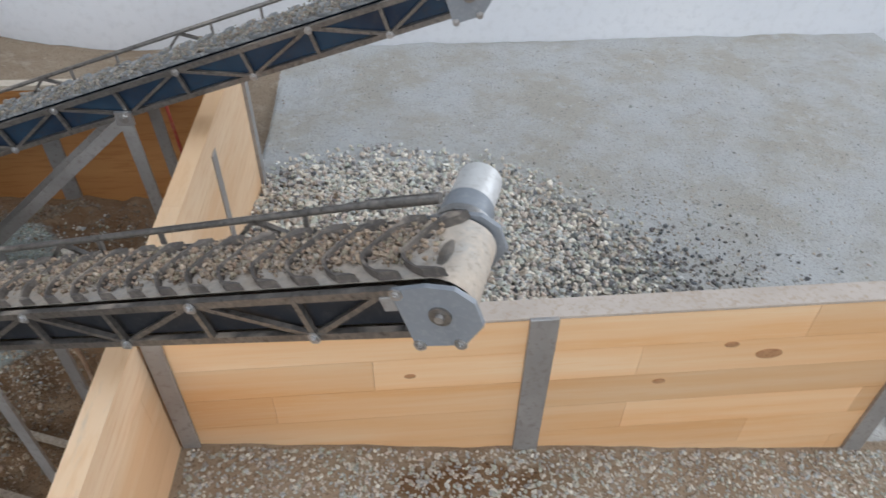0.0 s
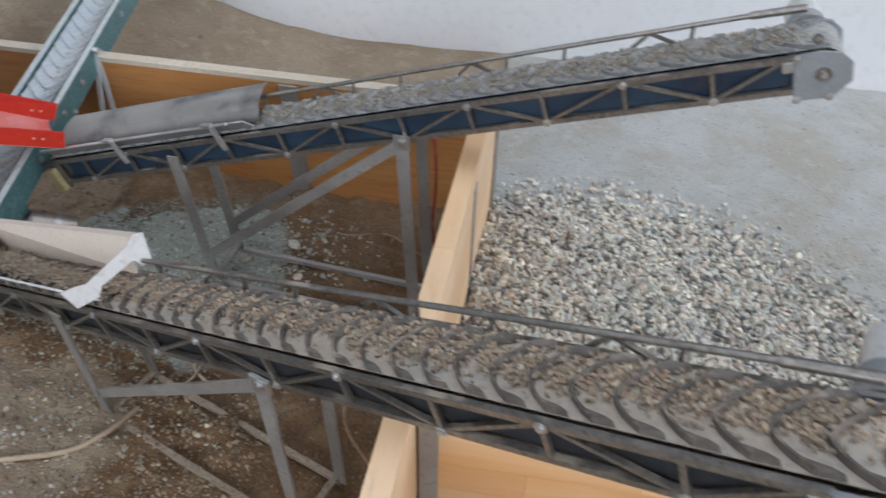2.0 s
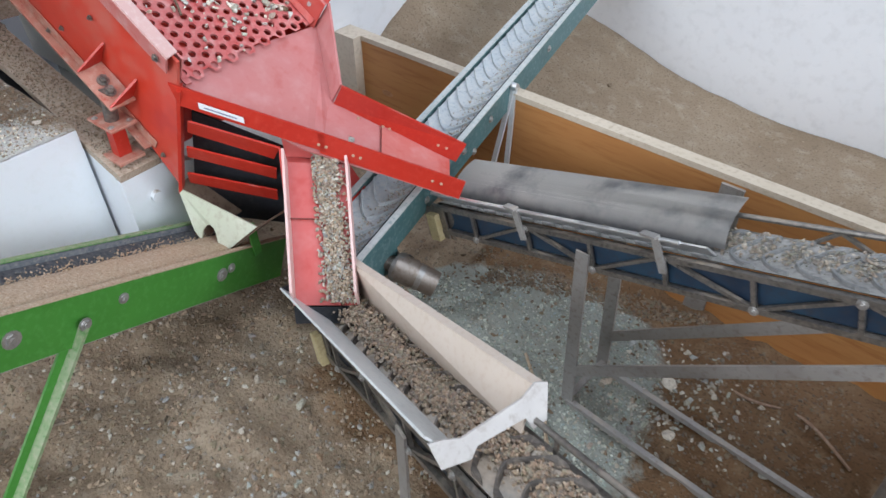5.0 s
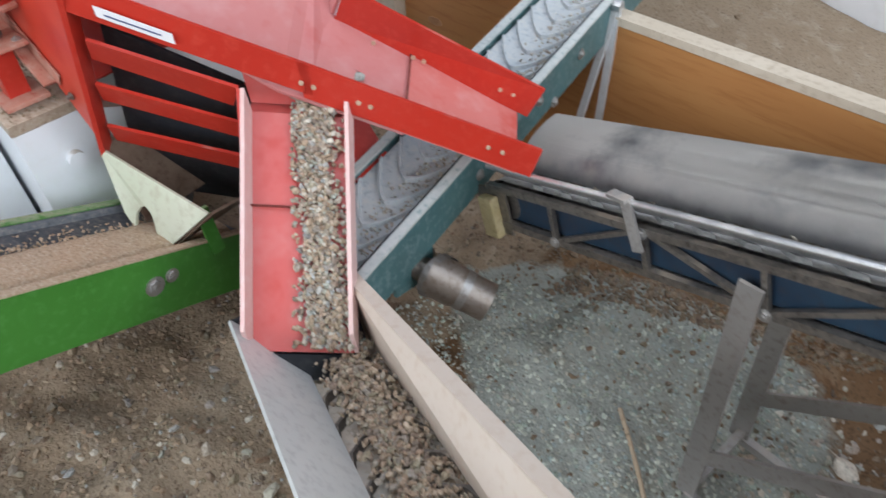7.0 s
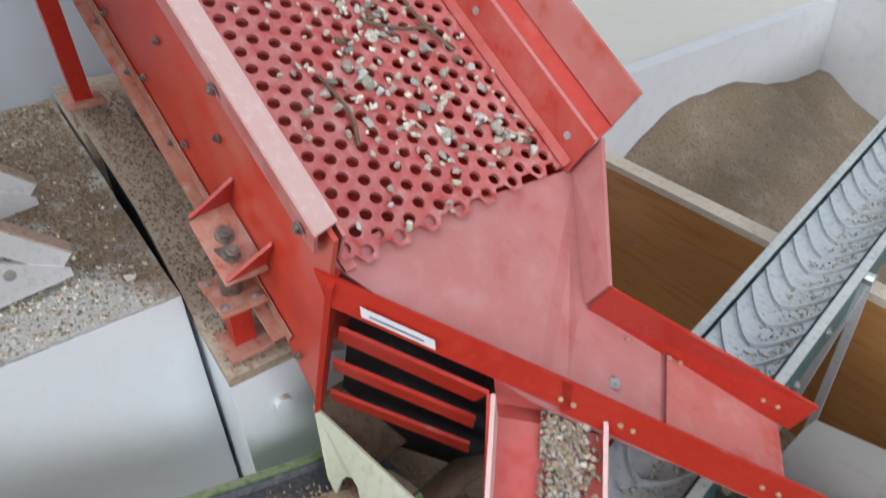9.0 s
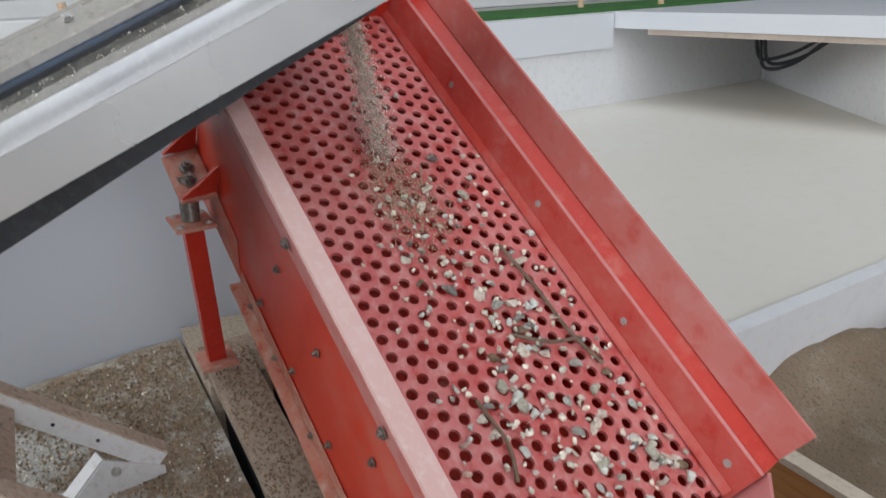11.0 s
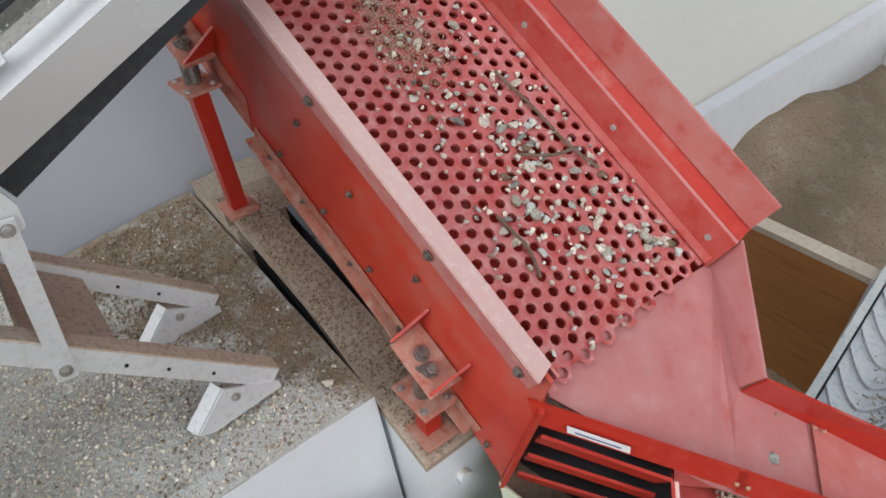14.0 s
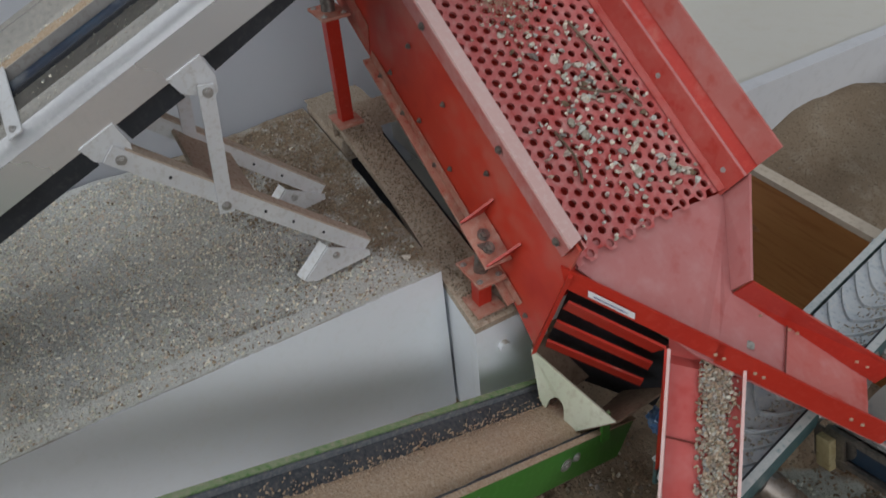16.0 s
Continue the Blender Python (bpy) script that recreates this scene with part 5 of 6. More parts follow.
# ---- pale funnel under the sieve ----
fun = thing("discharge_funnel", (-0.83, 0.55, 0.14), "pale green-white sheet funnel with a round notch", "funnel")
bm = B()
rim = [(-0.886, 0.533, 0.190), (-0.863, 0.525, 0.156), (-0.855, 0.525, 0.149), (-0.855, 0.529, 0.158), (-0.852, 0.532, 0.163), (-0.847, 0.533, 0.166), (-0.842, 0.533, 0.164), (-0.839, 0.532, 0.160), (-0.836, 0.530, 0.153), (-0.831, 0.530, 0.149), (-0.825, 0.531, 0.148), (-0.798, 0.549, 0.178)]
part("front_sheet", plate(B(), rim, 0.0018), FUNNEL, fun, "pale sheet with a round notch")
# inner sheets coloured dark for the shade inside the funnel
part("side_sheet", plate(B(), [(-0.798, 0.550, 0.178), (-0.825, 0.532, 0.148), (-0.842, 0.60, 0.138), (-0.805, 0.615, 0.17)], 0.0016), TWIG_AND_SHADE, fun, "dusty inner sheet with the interior's shade in its colour")
part("back_sheet", plate(B(), [(-0.890, 0.535, 0.190), (-0.86, 0.532, 0.145), (-0.868, 0.60, 0.145), (-0.90, 0.60, 0.19)], 0.0016), TWIG_AND_SHADE, fun, "dusty inner sheet with the interior's shade in its colour")

bm = B()
bmesh.ops.create_icosphere(bm, subdivisions=3, radius=1)
for v in bm.verts:
    v.co *= 1 + 0.5 * noise.noise(v.co * 2.2) + 0.2 * noise.noise(v.co * 6)
    v.co = Vector((v.co.x * 0.012, v.co.y * 0.010, v.co.z * 0.010)) + Vector((-0.800, 0.602, 0.137))
tagged(part("plastic_bag", bm, BLUE_BAG), "crumpled blue plastic film stuck behind the funnel", "bag")

# ---- green conveyor ----
MG = frame_matrix((-0.816, 0.565, 0.118), -80.0, 26.0)
green = thing("green_conveyor", MG @ Vector((0.2, -0.03, -0.05)), "green enamelled conveyor carrying tan sand", "conveyor")
GL = 0.62
for v, mr, ml in ((0.0, GREEN, SAND_TAN), (-0.072, GREEN, GREEN_DUSTY)):
    part("side_rail", block(B(), (-0.02, v - 0.0015, -0.022), (GL, v + 0.0015, 0.019), 0.0006), mr, green, "bright green side rail", MG)
    part("rail_lip", block(B(), (-0.02, v - 0.0024, 0.0192), (GL, v + 0.0024, 0.0206)), ml, green, "dust-filmed green top lip", MG)


def flat_sag(v):
    return 0.0135 - 0.003 * (1 - ((v + 0.036) / 0.03) ** 2)


bm = B()
rows = []
for i in range(31):
    u = -0.01 + (GL) * i / 30
    rows.append([bm.verts.new((u, -0.068 + 0.064 * k / 8, flat_sag(-0.068 + 0.064 * k / 8))) for k in range(9)])
for a, b in zip(rows, rows[1:]):
    for k in range(8):
        bm.faces.new((a[k], a[k + 1], b[k + 1], b[k]))
bmesh.ops.solidify(bm, geom=bm.faces[:], thickness=0.002)
part("belt", bm, BELT_SLATE, green, "slate grey rubber belt", MG, True)
part("skirt", block(B(), (-0.018, -0.0698, 0.003), (GL, -0.0682, 0.0185)), BELT_SLATE, green, "slate rubber skirt inside the rail", MG)
part("return_belt", block(B(), (-0.01, -0.068, -0.026), (GL, -0.004, -0.023)), BELT_GREY, green, "grey return belt under the rail", MG)
bm = B()
rows = []
for i in range(61):
    u = 0.0 + (GL - 0.01) * i / 60
    row = []
    for k in range(11):
        v = -0.052 + 0.043 * k / 10
        e = 1 - ((k - 5) / 5) ** 2
        row.append(bm.verts.new((u, v, flat_sag(v) - 0.0005 + 0.007 * e ** 0.7 + 0.0012 * noise.noise((u * 90, v * 90, 3)))))
    rows.append(row)
for a, b in zip(rows, rows[1:]):
    for k in range(10):
        bm.faces.new((a[k], a[k + 1], b[k + 1], b[k]))
tagged(part("sand_bed", bm, SAND_TAN, None, "", MG, True), "tan sand bed riding on the green conveyor", "sand", kind="stuff")
k = 1500
us, vs = rng.uniform(0.01, GL - 0.02, k), rng.normal(-0.05, 0.007, k)
pts = np.array([MG @ Vector((a, max(b, -0.066), flat_sag(b) + (0.004 if b > -0.048 else 0.0012))) for a, b in zip(us, vs)])
scatter("belt_grit", pts, rng.uniform(0.0006, 0.0018, k), SAND_TAN, CHIPS, "loose tan grit along the edge of the sand bed", "grit")
for u, w, r in ((0.066, 0.0, 0.0042), (0.055, 0.004, 0.003), (0.17, 0.006, 0.003), (0.255, 0.0, 0.0045)):
    bm = B()
    bolt(bm, (u, 0.0016, w), (0, 1, 0), r)
    part("bolt", bm, CHROME, green, "", MG)
part("bracket", bar(B(), MG @ Vector((0.022, 0.003, 0.012)), MG @ Vector((0.022, 0.003, 0.012)) + Vector((0.0, -0.002, 0.035)), 0.008, 0.003, (1, 0, 0)), GREEN, green, "green upright bracket")
for v, fx in ((0.004, -0.777), (-0.074, -0.846)):
    p = MG @ Vector((0.205, v, -0.004))
    q = Vector((fx, 0.272, height(fx, 0.272) - 0.002))
    leg = part("leg", bar(B(), p, q, 0.0026, 0.011, (1, 0.2, 0)), GREEN_DUSTY, green, "flat dust-filmed green leg")
    part("flange", bar(B(), p + Vector((-0.004, -0.005, 0)), q + Vector((-0.004, -0.005, 0)), 0.0026, 0.0075, (0, 1, 0.2)), GREEN, leg, "folded green flange of the leg")
    part("foot", block(B(), (fx - 0.016, 0.254, q.z - 0.001), (fx + 0.014, 0.281, q.z + 0.004), 0.0008), GREEN_DUSTY, leg, "sand-dusted green foot plate")
    if v > 0:
        bm = B()
        bolt(bm, p + Vector((0.003, 0.0005, 0.002)), (1, 0.2, 0), 0.0034)
        part("bolt", bm, CHROME, leg)
part("tie_bar", bar(B(), (-0.792, 0.266, height(-0.79, 0.266) + 0.004), (-0.835, 0.266, height(-0.83, 0.266) + 0.006), 0.009, 0.003), GREEN, green, "green bar joining the feet")

# ---- teal conveyor ----
MT = frame_matrix((-0.715, 0.60, 0.148), 99.0, 6.5)
teal = thing("teal_conveyor", MT @ Vector((0.4, 0.03, -0.05)), "teal enamelled conveyor with a grey chevron belt", "conveyor")
TL_ = 0.95
for v in (0.0, 0.056):
    part("side_rail", block(B(), (-0.03, v - 0.0015, -0.022), (TL_, v + 0.0015, 0.012), 0.0006), TEAL, teal, "dusty teal side rail", MT)
    part("rail_lip", block(B(), (-0.03, v - 0.003, 0.0122), (TL_, v + 0.003, 0.0142)), TEAL_PALE, teal, "worn pale teal top lip", MT)
part("seal", block(B(), (-0.03, 0.0032, 0.0100), (TL_, 0.0048, 0.0135)), BLACK, teal, "thin black rubber seal", MT)


def t_sag(v):
    return 0.008 - 0.004 * (1 - ((v - 0.028) / 0.025) ** 2)


part("belt", belt_loop(B(), 0.02, 0.012, 0.004, 0.052, 0.008, t_sag, TL_ - 0.02), BELT_BLUE, teal, "grey dusty chevron belt", MT, True)
tc = mesh_of("cleat", chevron(B(), 0, 0.046, 0.026, 0.0020, 0.028, t_sag, 0.0034), BELT_BLUE)
u = -0.01
while u < TL_ - 0.03:
    placed("cleat", tc, teal, MT @ Matrix.Translation((u, 0, 0)))
    u += 0.0215
for u, w in ((0.178, -0.004), (0.24, -0.004), (0.10, -0.008), (0.31, -0.006), (0.40, -0.004), (0.20, -0.02)):
    bm = B()
    bolt(bm, (u, -0.0016, w), (0, -1, 0), 0.0028)
    part("bolt", bm, CHROME, teal, "", MT)
k = 2400
us, vs = rng.uniform(0.0, TL_ - 0.05, k), 0.008 + 0.03 * rng.beta(1.2, 2.6, k)
pts = np.array([MT @ Vector((a, min(max(b, 0.006), 0.05), t_sag(b) + 0.001)) for a, b in zip(us, vs)])
scatter("belt_grit", pts, rng.uniform(0.0008, 0.002, k), STONE_GRIT, CHIPS, "grey grit lying on the chevron belt", "grit")
# legs beside the fence
for v, dx, dy in ((-0.004, -0.014, -0.034), (-0.006, 0.004, -0.016), (0.060, -0.014, -0.03)):
    p = MT @ Vector((0.292, v, 0.006))
    part("leg", bar(B(), p, (p.x + dx, p.y + dy, 0.02), 0.006, 0.003, (0, 1, 0)), ALU_MATT, teal, "thin aluminium leg")
part("leg_clip", rod(B(), MT @ Vector((0.292, -0.002, 0.008)), MT @ Vector((0.292, -0.009, 0.008)), 0.0045, 10), ALU, teal)
# tail motor
ax0, ax1 = Vector((-0.746, 0.643, 0.104)), Vector((-0.693, 0.668, 0.080))


def along(t):
    return ax0.lerp(ax1, t)


part("gearbox", rod(B(), along(0.0), along(0.30), 0.0088, 24), STEEL, teal, "dull gear neck", None, True)
mo = part("motor", rod(B(), along(0.28), along(0.62), 0.0148, 28), CHROME_DARK, teal, "dull gear housing of the motor", None, True)
part("motor_can", rod(B(), along(0.62), along(1.0), 0.0136, 28), CHROME_DARK, mo, "worn shiny motor can", None, True)
part("motor_band", rod(B(), along(0.66), along(0.75), 0.0141, 28), CHROME, mo, "bright worn band", None, True)
for t_ in (0.12, 0.4):
    bm = B()
    p = along(t_)
    d_ = (ax1 - ax0).normalized() * 0.003
    ring = [p + Vector((0, math.cos(a) * 0.0165, math.sin(a) * 0.0165)) for a in [math.pi * k / 8 for k in range(-1, 10)]]
    strip = [(bm.verts.new(q - d_), bm.verts.new(q + d_)) for q in ring]
    for (a, b), (c, e) in zip(strip, strip[1:]):
        bm.faces.new((a, b, e, c))
    bmesh.ops.solidify(bm, geom=bm.faces[:], thickness=0.0014)
    part("motor_clip", bm, ALU_DUSTY, teal, "bent metal motor clip")
part("motor_plate", plate(B(), [(-0.735, 0.622, 0.128), (-0.735, 0.66, 0.124), (-0.735, 0.658, 0.086), (-0.735, 0.624, 0.09)], 0.003), TEAL, teal)

# ---- white feeder box, beam and aluminium feeder ----
box = thing("white_box", (-1.1, 0.2, 0.0), "white coated board box heaped with tan sand", "box")
part("front_panel", block(B(), (-0.978, -0.35, -0.05), (-0.963, 0.4945, 0.240), 0.001), WHITE_BOX, box, "white front panel")
part("end_panel", block(B(), (-1.27, 0.478, -0.05), (-0.9785, 0.4925, 0.238), 0.001), WHITE_BOX, box)
part("floor_panel", block(B(), (-1.27, -0.35, 0.16), (-0.9785, 0.473, 0.172)), WHITE_BOX, box)
bm = B()
nx, ny = 80, 200
vv = []
for j in range(ny + 1):
    for i in range(nx + 1):
        x, y = -1.285 + 0.3225 * i / nx, -0.34 + 0.8335 * j / ny
        q = i / nx
        z = 0.241 + 0.009 * (1 - q) ** 0.8 + 0.010 * smooth01((y - 0.36) / 0.12) * (1 - q) + 0.005 * noise.noise((x * 16, y * 16, 8)) + 0.0015 * noise.noise((x * 70, y * 70, 2))
        if q > 0.93:
            z = 0.2412 + 0.0022 * (1 - (q - 0.93) / 0.07) + 0.0012 * abs(noise.noise((x * 90, y * 90, 1)))
        vv.append(bm.verts.new((x, y if y < 0.49 else y, z)))
for j in range(ny):
    for i in range(nx):
        a = j * (nx + 1) + i
        bm.faces.new((vv[a], vv[a + 1], vv[a + nx + 2], vv[a + nx + 1]))
sand_me = mesh_of("box_sand", bm, BOX_SOIL, None, True)


def box_brown(x, y):
    """Where the sand on the box is brown: brown soil with the feeder's and wall's shade painted in round the plank, and
    the front edge.
    """
    wob = noise.noise((x * 12, y * 12, 4))
    # zone browned for the shade below the feeder and curved wall
    shaded = y - 0.345 + 0.5 * (-1.14 - x) + 0.10 * wob
    edge = smooth01((x + 1.050 - 0.10 * (0.49 - y) + 0.025 * wob) / 0.06) * 0.42
    return max(smooth01((shaded - 0.01) / 0.09), edge)


kinds = []
for v in sand_me.vertices:
    x, y, z = v.co
    kinds += [0.0, 1.0, 0.0, 1.0 - 0.62 * box_brown(x, y)]
sand_me.color_attributes.new("soil", "FLOAT_COLOR", "POINT").data.foreach_set("color", kinds)
tagged(part("box_sand", sand_me, BOX_SOIL), "tan and grey sand heaped on the white box", "sand", kind="stuff")
k = 38000
xs, ys = -1.275 + 0.310 * rng.uniform(0, 1, k), rng.uniform(-0.12, 0.490, k)
q = (xs + 1.285) / 0.3225
zs = 0.2418 + 0.009 * (1 - q) ** 0.8 + 0.010 * np.array([smooth01((y - 0.36) / 0.12) for y in ys]) * (1 - q) + np.array([0.005 * noise.noise((x * 16, y * 16, 8)) for x, y in zip(xs, ys)]) * (q < 0.93)
pale_spots = np.array([box_brown(x, y) for x, y in zip(xs, ys)]) + rng.normal(0, 0.28, k) < 0.5
spots = np.stack([xs, ys, zs], 1)
for sel, m_, nm in ((pale_spots, STONE_PALE, "loose pale grit on the heaped sand"), (~pale_spots, STONE_EARTH, "loose brown grit on the heaped sand")):
    scatter("box_grit", spots[sel], 0.0007 + 0.0024 * rng.beta(1, 2.8, int(sel.sum())), m_, CHIPS, nm, "grit")
ob = new("stone", proto[0])
ob.matrix_basis = Matrix.Translation((-0.992, 0.476, 0.247)) @ Matrix.Diagonal((0.006, 0.005, 0.004, 1))
tagged(ob, "pale flat stone on the edge of the white box", "stone", "loose stones")

beam = thing("sloping_beam", (-1.08, 0.51, 0.15), "white-painted sloping beam with a dusty plank on top under the sieve", "beam")
part("plank", plate(B(), [(-1.198, 0.4955, 0.2895), (-1.07, 0.5005, 0.2529), (-0.960, 0.4970, 0.2214), (-0.915, 0.4970, 0.2085), (-0.915, 0.5385, 0.2085), (-1.198, 0.5305, 0.2895)], 0.008, (0, 0, -1)), DUSTY_WOOD, beam, "dust-caked sloping plank")
part("plank_end", plate(B(), [(-1.198, 0.4945, 0.288), (-1.188, 0.4950, 0.2855), (-1.190, 0.4950, 0.262), (-1.204, 0.4945, 0.262)], 0.004, (0, 1, 0)), DUSTY_WOOD, beam, "broken dusty end of the plank")
part("under_block", block(B(), (-1.278, 0.4958, -0.02), (-1.176, 0.545, 0.264), 0.002), DUSTY_WOOD, beam, "dusty timber block under the plank")
# black instead of the beam's white, so the crack reads as shaded
part("crack_board", plate(B(), [(-1.175, 0.5035, 0.240), (-0.992, 0.5035, 0.2045), (-0.992, 0.5035, -0.02), (-1.175, 0.5035, -0.02)], 0.010, (0, 1, 0)), BLACK, beam, "black sheet painting the crack's shade beside the box")
part("beam_side", plate(B(), [(-0.991, 0.4975, 0.2225), (-0.9274, 0.4975, 0.2035), (-0.9274, 0.4975, -0.02), (-0.991, 0.4975, -0.02)], 0.010, (0, 1, 0)), WHITE_BOX, beam, "white side board of the beam")
part("beam_end", plate(B(), [(-0.9172, 0.4975, 0.2005), (-0.9172, 0.5385, 0.2005), (-0.9172, 0.572, 0.187), (-0.9172, 0.572, -0.02), (-0.9172, 0.4975, -0.02)], 0.010, (-1, 0, 0)), WHITE_BOX, beam, "white front board of the beam")
part("lug", rod(B(), (-0.9172, 0.524, 0.1720), (-0.9120, 0.524, 0.1720), 0.0055, 20), WHITE_BOX, beam, "round white lug")
# added board: keeps light out so the gap under the sieve stays dark
part("back_board", plate(B(), [(-1.27, 0.552, 0.262), (-0.945, 0.552, 0.190), (-0.945, 0.552, -0.02), (-1.27, 0.552, -0.02)], 0.001), BLACK, beam, "added black board keeping light out of the gap behind the beam")
# sand drifted over the head of the plank
bm = B()
rows = []
for i in range(25):
    x = -1.282 + 0.118 * i / 24
    row = []
    for k in range(13):
        y = 0.4955 + 0.065 * k / 12
        e = smooth01((-1.166 - x) / 0.03 + 0.25 * noise.noise((x * 60, y * 60, 3)))
        lie = 0.2895 - 0.286 * (x + 1.198) if x > -1.198 else 0.2650
        row.append(bm.verts.new((x, y, min(lie, 0.2880) - 0.006 + 0.0095 * e + 0.002 * noise.noise((x * 45, y * 45, 7)))))
    rows.append(row)
for a, b in zip(rows, rows[1:]):
    for k in range(12):
        bm.faces.new((a[k], a[k + 1], b[k + 1], b[k]))
tagged(part("drifted_sand", bm, DUSTY_SAND, None, "", None, True), "brown sand drifted over the head of the plank", "sand", kind="stuff")
blockb = thing("support_block", (-0.93, 0.60, 0.0), "white support block standing under the sieve", "block")
part("block_body", block(B(), (-1.25, 0.5535, -0.05), (-0.9285, 0.571, 0.186), 0.001), WHITE_BOX, blockb)
k = 1600
xs = rng.uniform(-1.196, -0.918, k)
ys = 0.5005 + rng.uniform(0, 0.031, k)
zs = 0.2895 - 0.081 * (xs + 1.198) / 0.283 + 0.0006
scatter("beam_grit", np.stack([xs, ys, zs], 1), rng.uniform(0.0006, 0.0018, k), STONE_EARTH, CHIPS, "loose pale grit on the sloping beam", "grit")

# curved white splash wall behind the box
bm = B()
rows = []
for i in range(37):
    y = -0.4 + 1.02 * i / 36
    x = -1.285 - 0.06 * smooth01((0.35 - y) / 0.5)
    rows.append([bm.verts.new((x - 0.05 * (k / 10) ** 2, y, 0.14 + 0.30 * k / 10)) for k in range(11)])
for a, b in zip(rows, rows[1:]):
    for k in range(10):
        bm.faces.new((a[k], a[k + 1], b[k + 1], b[k]))
bmesh.ops.solidify(bm, geom=bm.faces[:], thickness=0.006)
tagged(part("wall_curved", bm, WHITE_SHEET, None, "", None, True), "smooth curved white sheet wall behind the sand box", "wall", kind="structure")

feeder = thing("aluminium_feeder", MA @ Vector((-0.4, 0.05, -0.06)), "bright aluminium belt feeder dropping sand on the sieve", "feeder")
AL = 1.0
AW = 0.122


def pa(name, bm, mat, lab="", smooth=False, parent=None):
    return part(name, bm, mat, parent or feeder, lab, MA, smooth)


def folded(profile, u0, u1, th):
    """A sheet folded to a cross profile (v, w), from u0 to u1 along the feeder."""
    bm = B()
    ends = [[bm.verts.new((u, v, w)) for v, w in profile] for u in (u0, u1)]
    for k in range(len(profile) - 1):
        bm.faces.new((ends[0][k], ends[1][k], ends[1][k + 1], ends[0][k + 1]))
    bmesh.ops.solidify(bm, geom=bm.faces[:], thickness=th)
    return bm


for v, sgn in ((0.0, 1), (AW, -1)):
    pa("side_channel", plate(B(), [(-AL, v, -0.0325), (-0.002, v, -0.0325), (0.004, v, -0.026), (0.001, v, -0.0104), (-AL, v, -0.0104)], 0.0018, (0, sgn, 0)), ALU_FACE, "grey folded side channel")
    pa("bottom_fold", bar(B(), (-AL, v + sgn * 0.006, -0.0322), (-0.01, v + sgn * 0.006, -0.0322), 0.009, 0.0012), ALU_FACE, "folded lower flange")
pa("top_fold", folded([(0.0, -0.0102), (0.0012, -0.0070), (0.0036, -0.0030), (0.0072, 0.0)], -AL, 0.0, 0.0013), ALU_BRIGHT, "rounded fold with the window's glint in its colour", True)
pa("top_sheet", folded([(0.0072, 0.0002), (0.022, 0.0022), (0.0420, 0.0038)], -AL, -0.002, 0.0013), ALU_SANDED, "sand-filmed top sheet", True)
pa("top_fold", folded([(AW, -0.0102), (AW - 0.0012, -0.0070), (AW - 0.0036, 0.004), (AW - 0.005, 0.020)], -AL, -0.03, 0.0013), ALU_FACE, "folded far edge", True)
pa("rubber_seal", bar(B(), (-AL, 0.0435, 0.0042), (-0.03, 0.0435, 0.0042), 0.0030, 0.0040), BLACK, "black rubber edge seal")
pa("inner_trough", folded([(0.0450, 0.0025), (0.0500, -0.0020), (0.0640, -0.0010), (0.0698, 0.0040)], -AL, -0.028, 0.0012), BLACK, "dark inner strip")
pa("inner_tube", rod(B(), (-AL, 0.0555, 0.0030), (-0.05, 0.0555, 0.0030), 0.0055, 12), BLUE_LINER, "blue-black rubber bead", True)
pa("skirt", bar(B(), (-AL, 0.0708, 0.0070), (-0.040, 0.0708, 0.0070), 0.0014, 0.0100), ALU_DUSTY, "pale thin sheet skirt")
pa("far_guard", folded([(0.1000, 0.0085), (0.1040, 0.0105), (0.1210, 0.0220)], -AL, -0.040, 0.0014), ALU_SANDED, "dusty raised guard sheet")
pa("belt", belt_loop(B(), AL, 0.013, 0.0725, 0.1080, 0.0065, lambda v: 0.0065, -0.012), BELT_TAN, "sand-covered belt", True)
pa("head_roller", rod(B(), (-0.012, 0.044, -0.0065), (-0.012, AW - 0.006, -0.0065), 0.0115, 20), BLACK, "dark rubber head roller", True)
pa("return_belt", plate(B(), [(-0.248, 0.004, -0.0330), (-0.012, 0.004, -0.0330), (-0.012, 0.004, -0.0345), (-0.248, 0.004, -0.0465)], AW - 0.012, (0, 1, 0)), BLACK, "black belt running back below")
for u0, u1 in ((-0.318, -0.274), (-AL, -0.345)):
    pa("return_belt", block(B(), (u0, 0.004, -0.0480), (u1, AW - 0.008, -0.0330)), BLACK, "black belt running back below")
for u in (-0.058, -0.205, -0.360, -0.515):
    clip = pa("cross_clip", bar(B(), (u - 0.003, 0.0010, -0.0010), (u + 0.003, 0.0700, 0.0140), 0.0105, 0.0014, bevel=0.0004), ALU_MATT, "short pale clip over the fold")
    pa("bolt", bolt(B(), (u - 0.0025, 0.0060, 0.0010), (0, -0.21, 0.97), 0.0016), CHROME, "", False, clip)
for u, w in ((-0.022, -0.0215), (-0.009, -0.0190)):
    pa("bolt", bolt(B(), (u, -0.0002, w), (0, -1, 0), 0.0021), CHROME)
for u in (-0.062, -0.135, -0.21, -0.29, -0.37):
    pa("bolt", bolt(B(), (u, 0.1130, 0.0172), (0, -0.55, 0.83), 0.0020), CHROME)
pa("end_fin", plate(B(), [(-0.052, 0.113, 0.016), (-0.026, 0.113, 0.014), (-0.030, 0.114, 0.0275), (-0.048, 0.114, 0.0255)], 0.0016), GREY_PLATE, "grey fin at the end of the guard")
bm = B()
rows = []
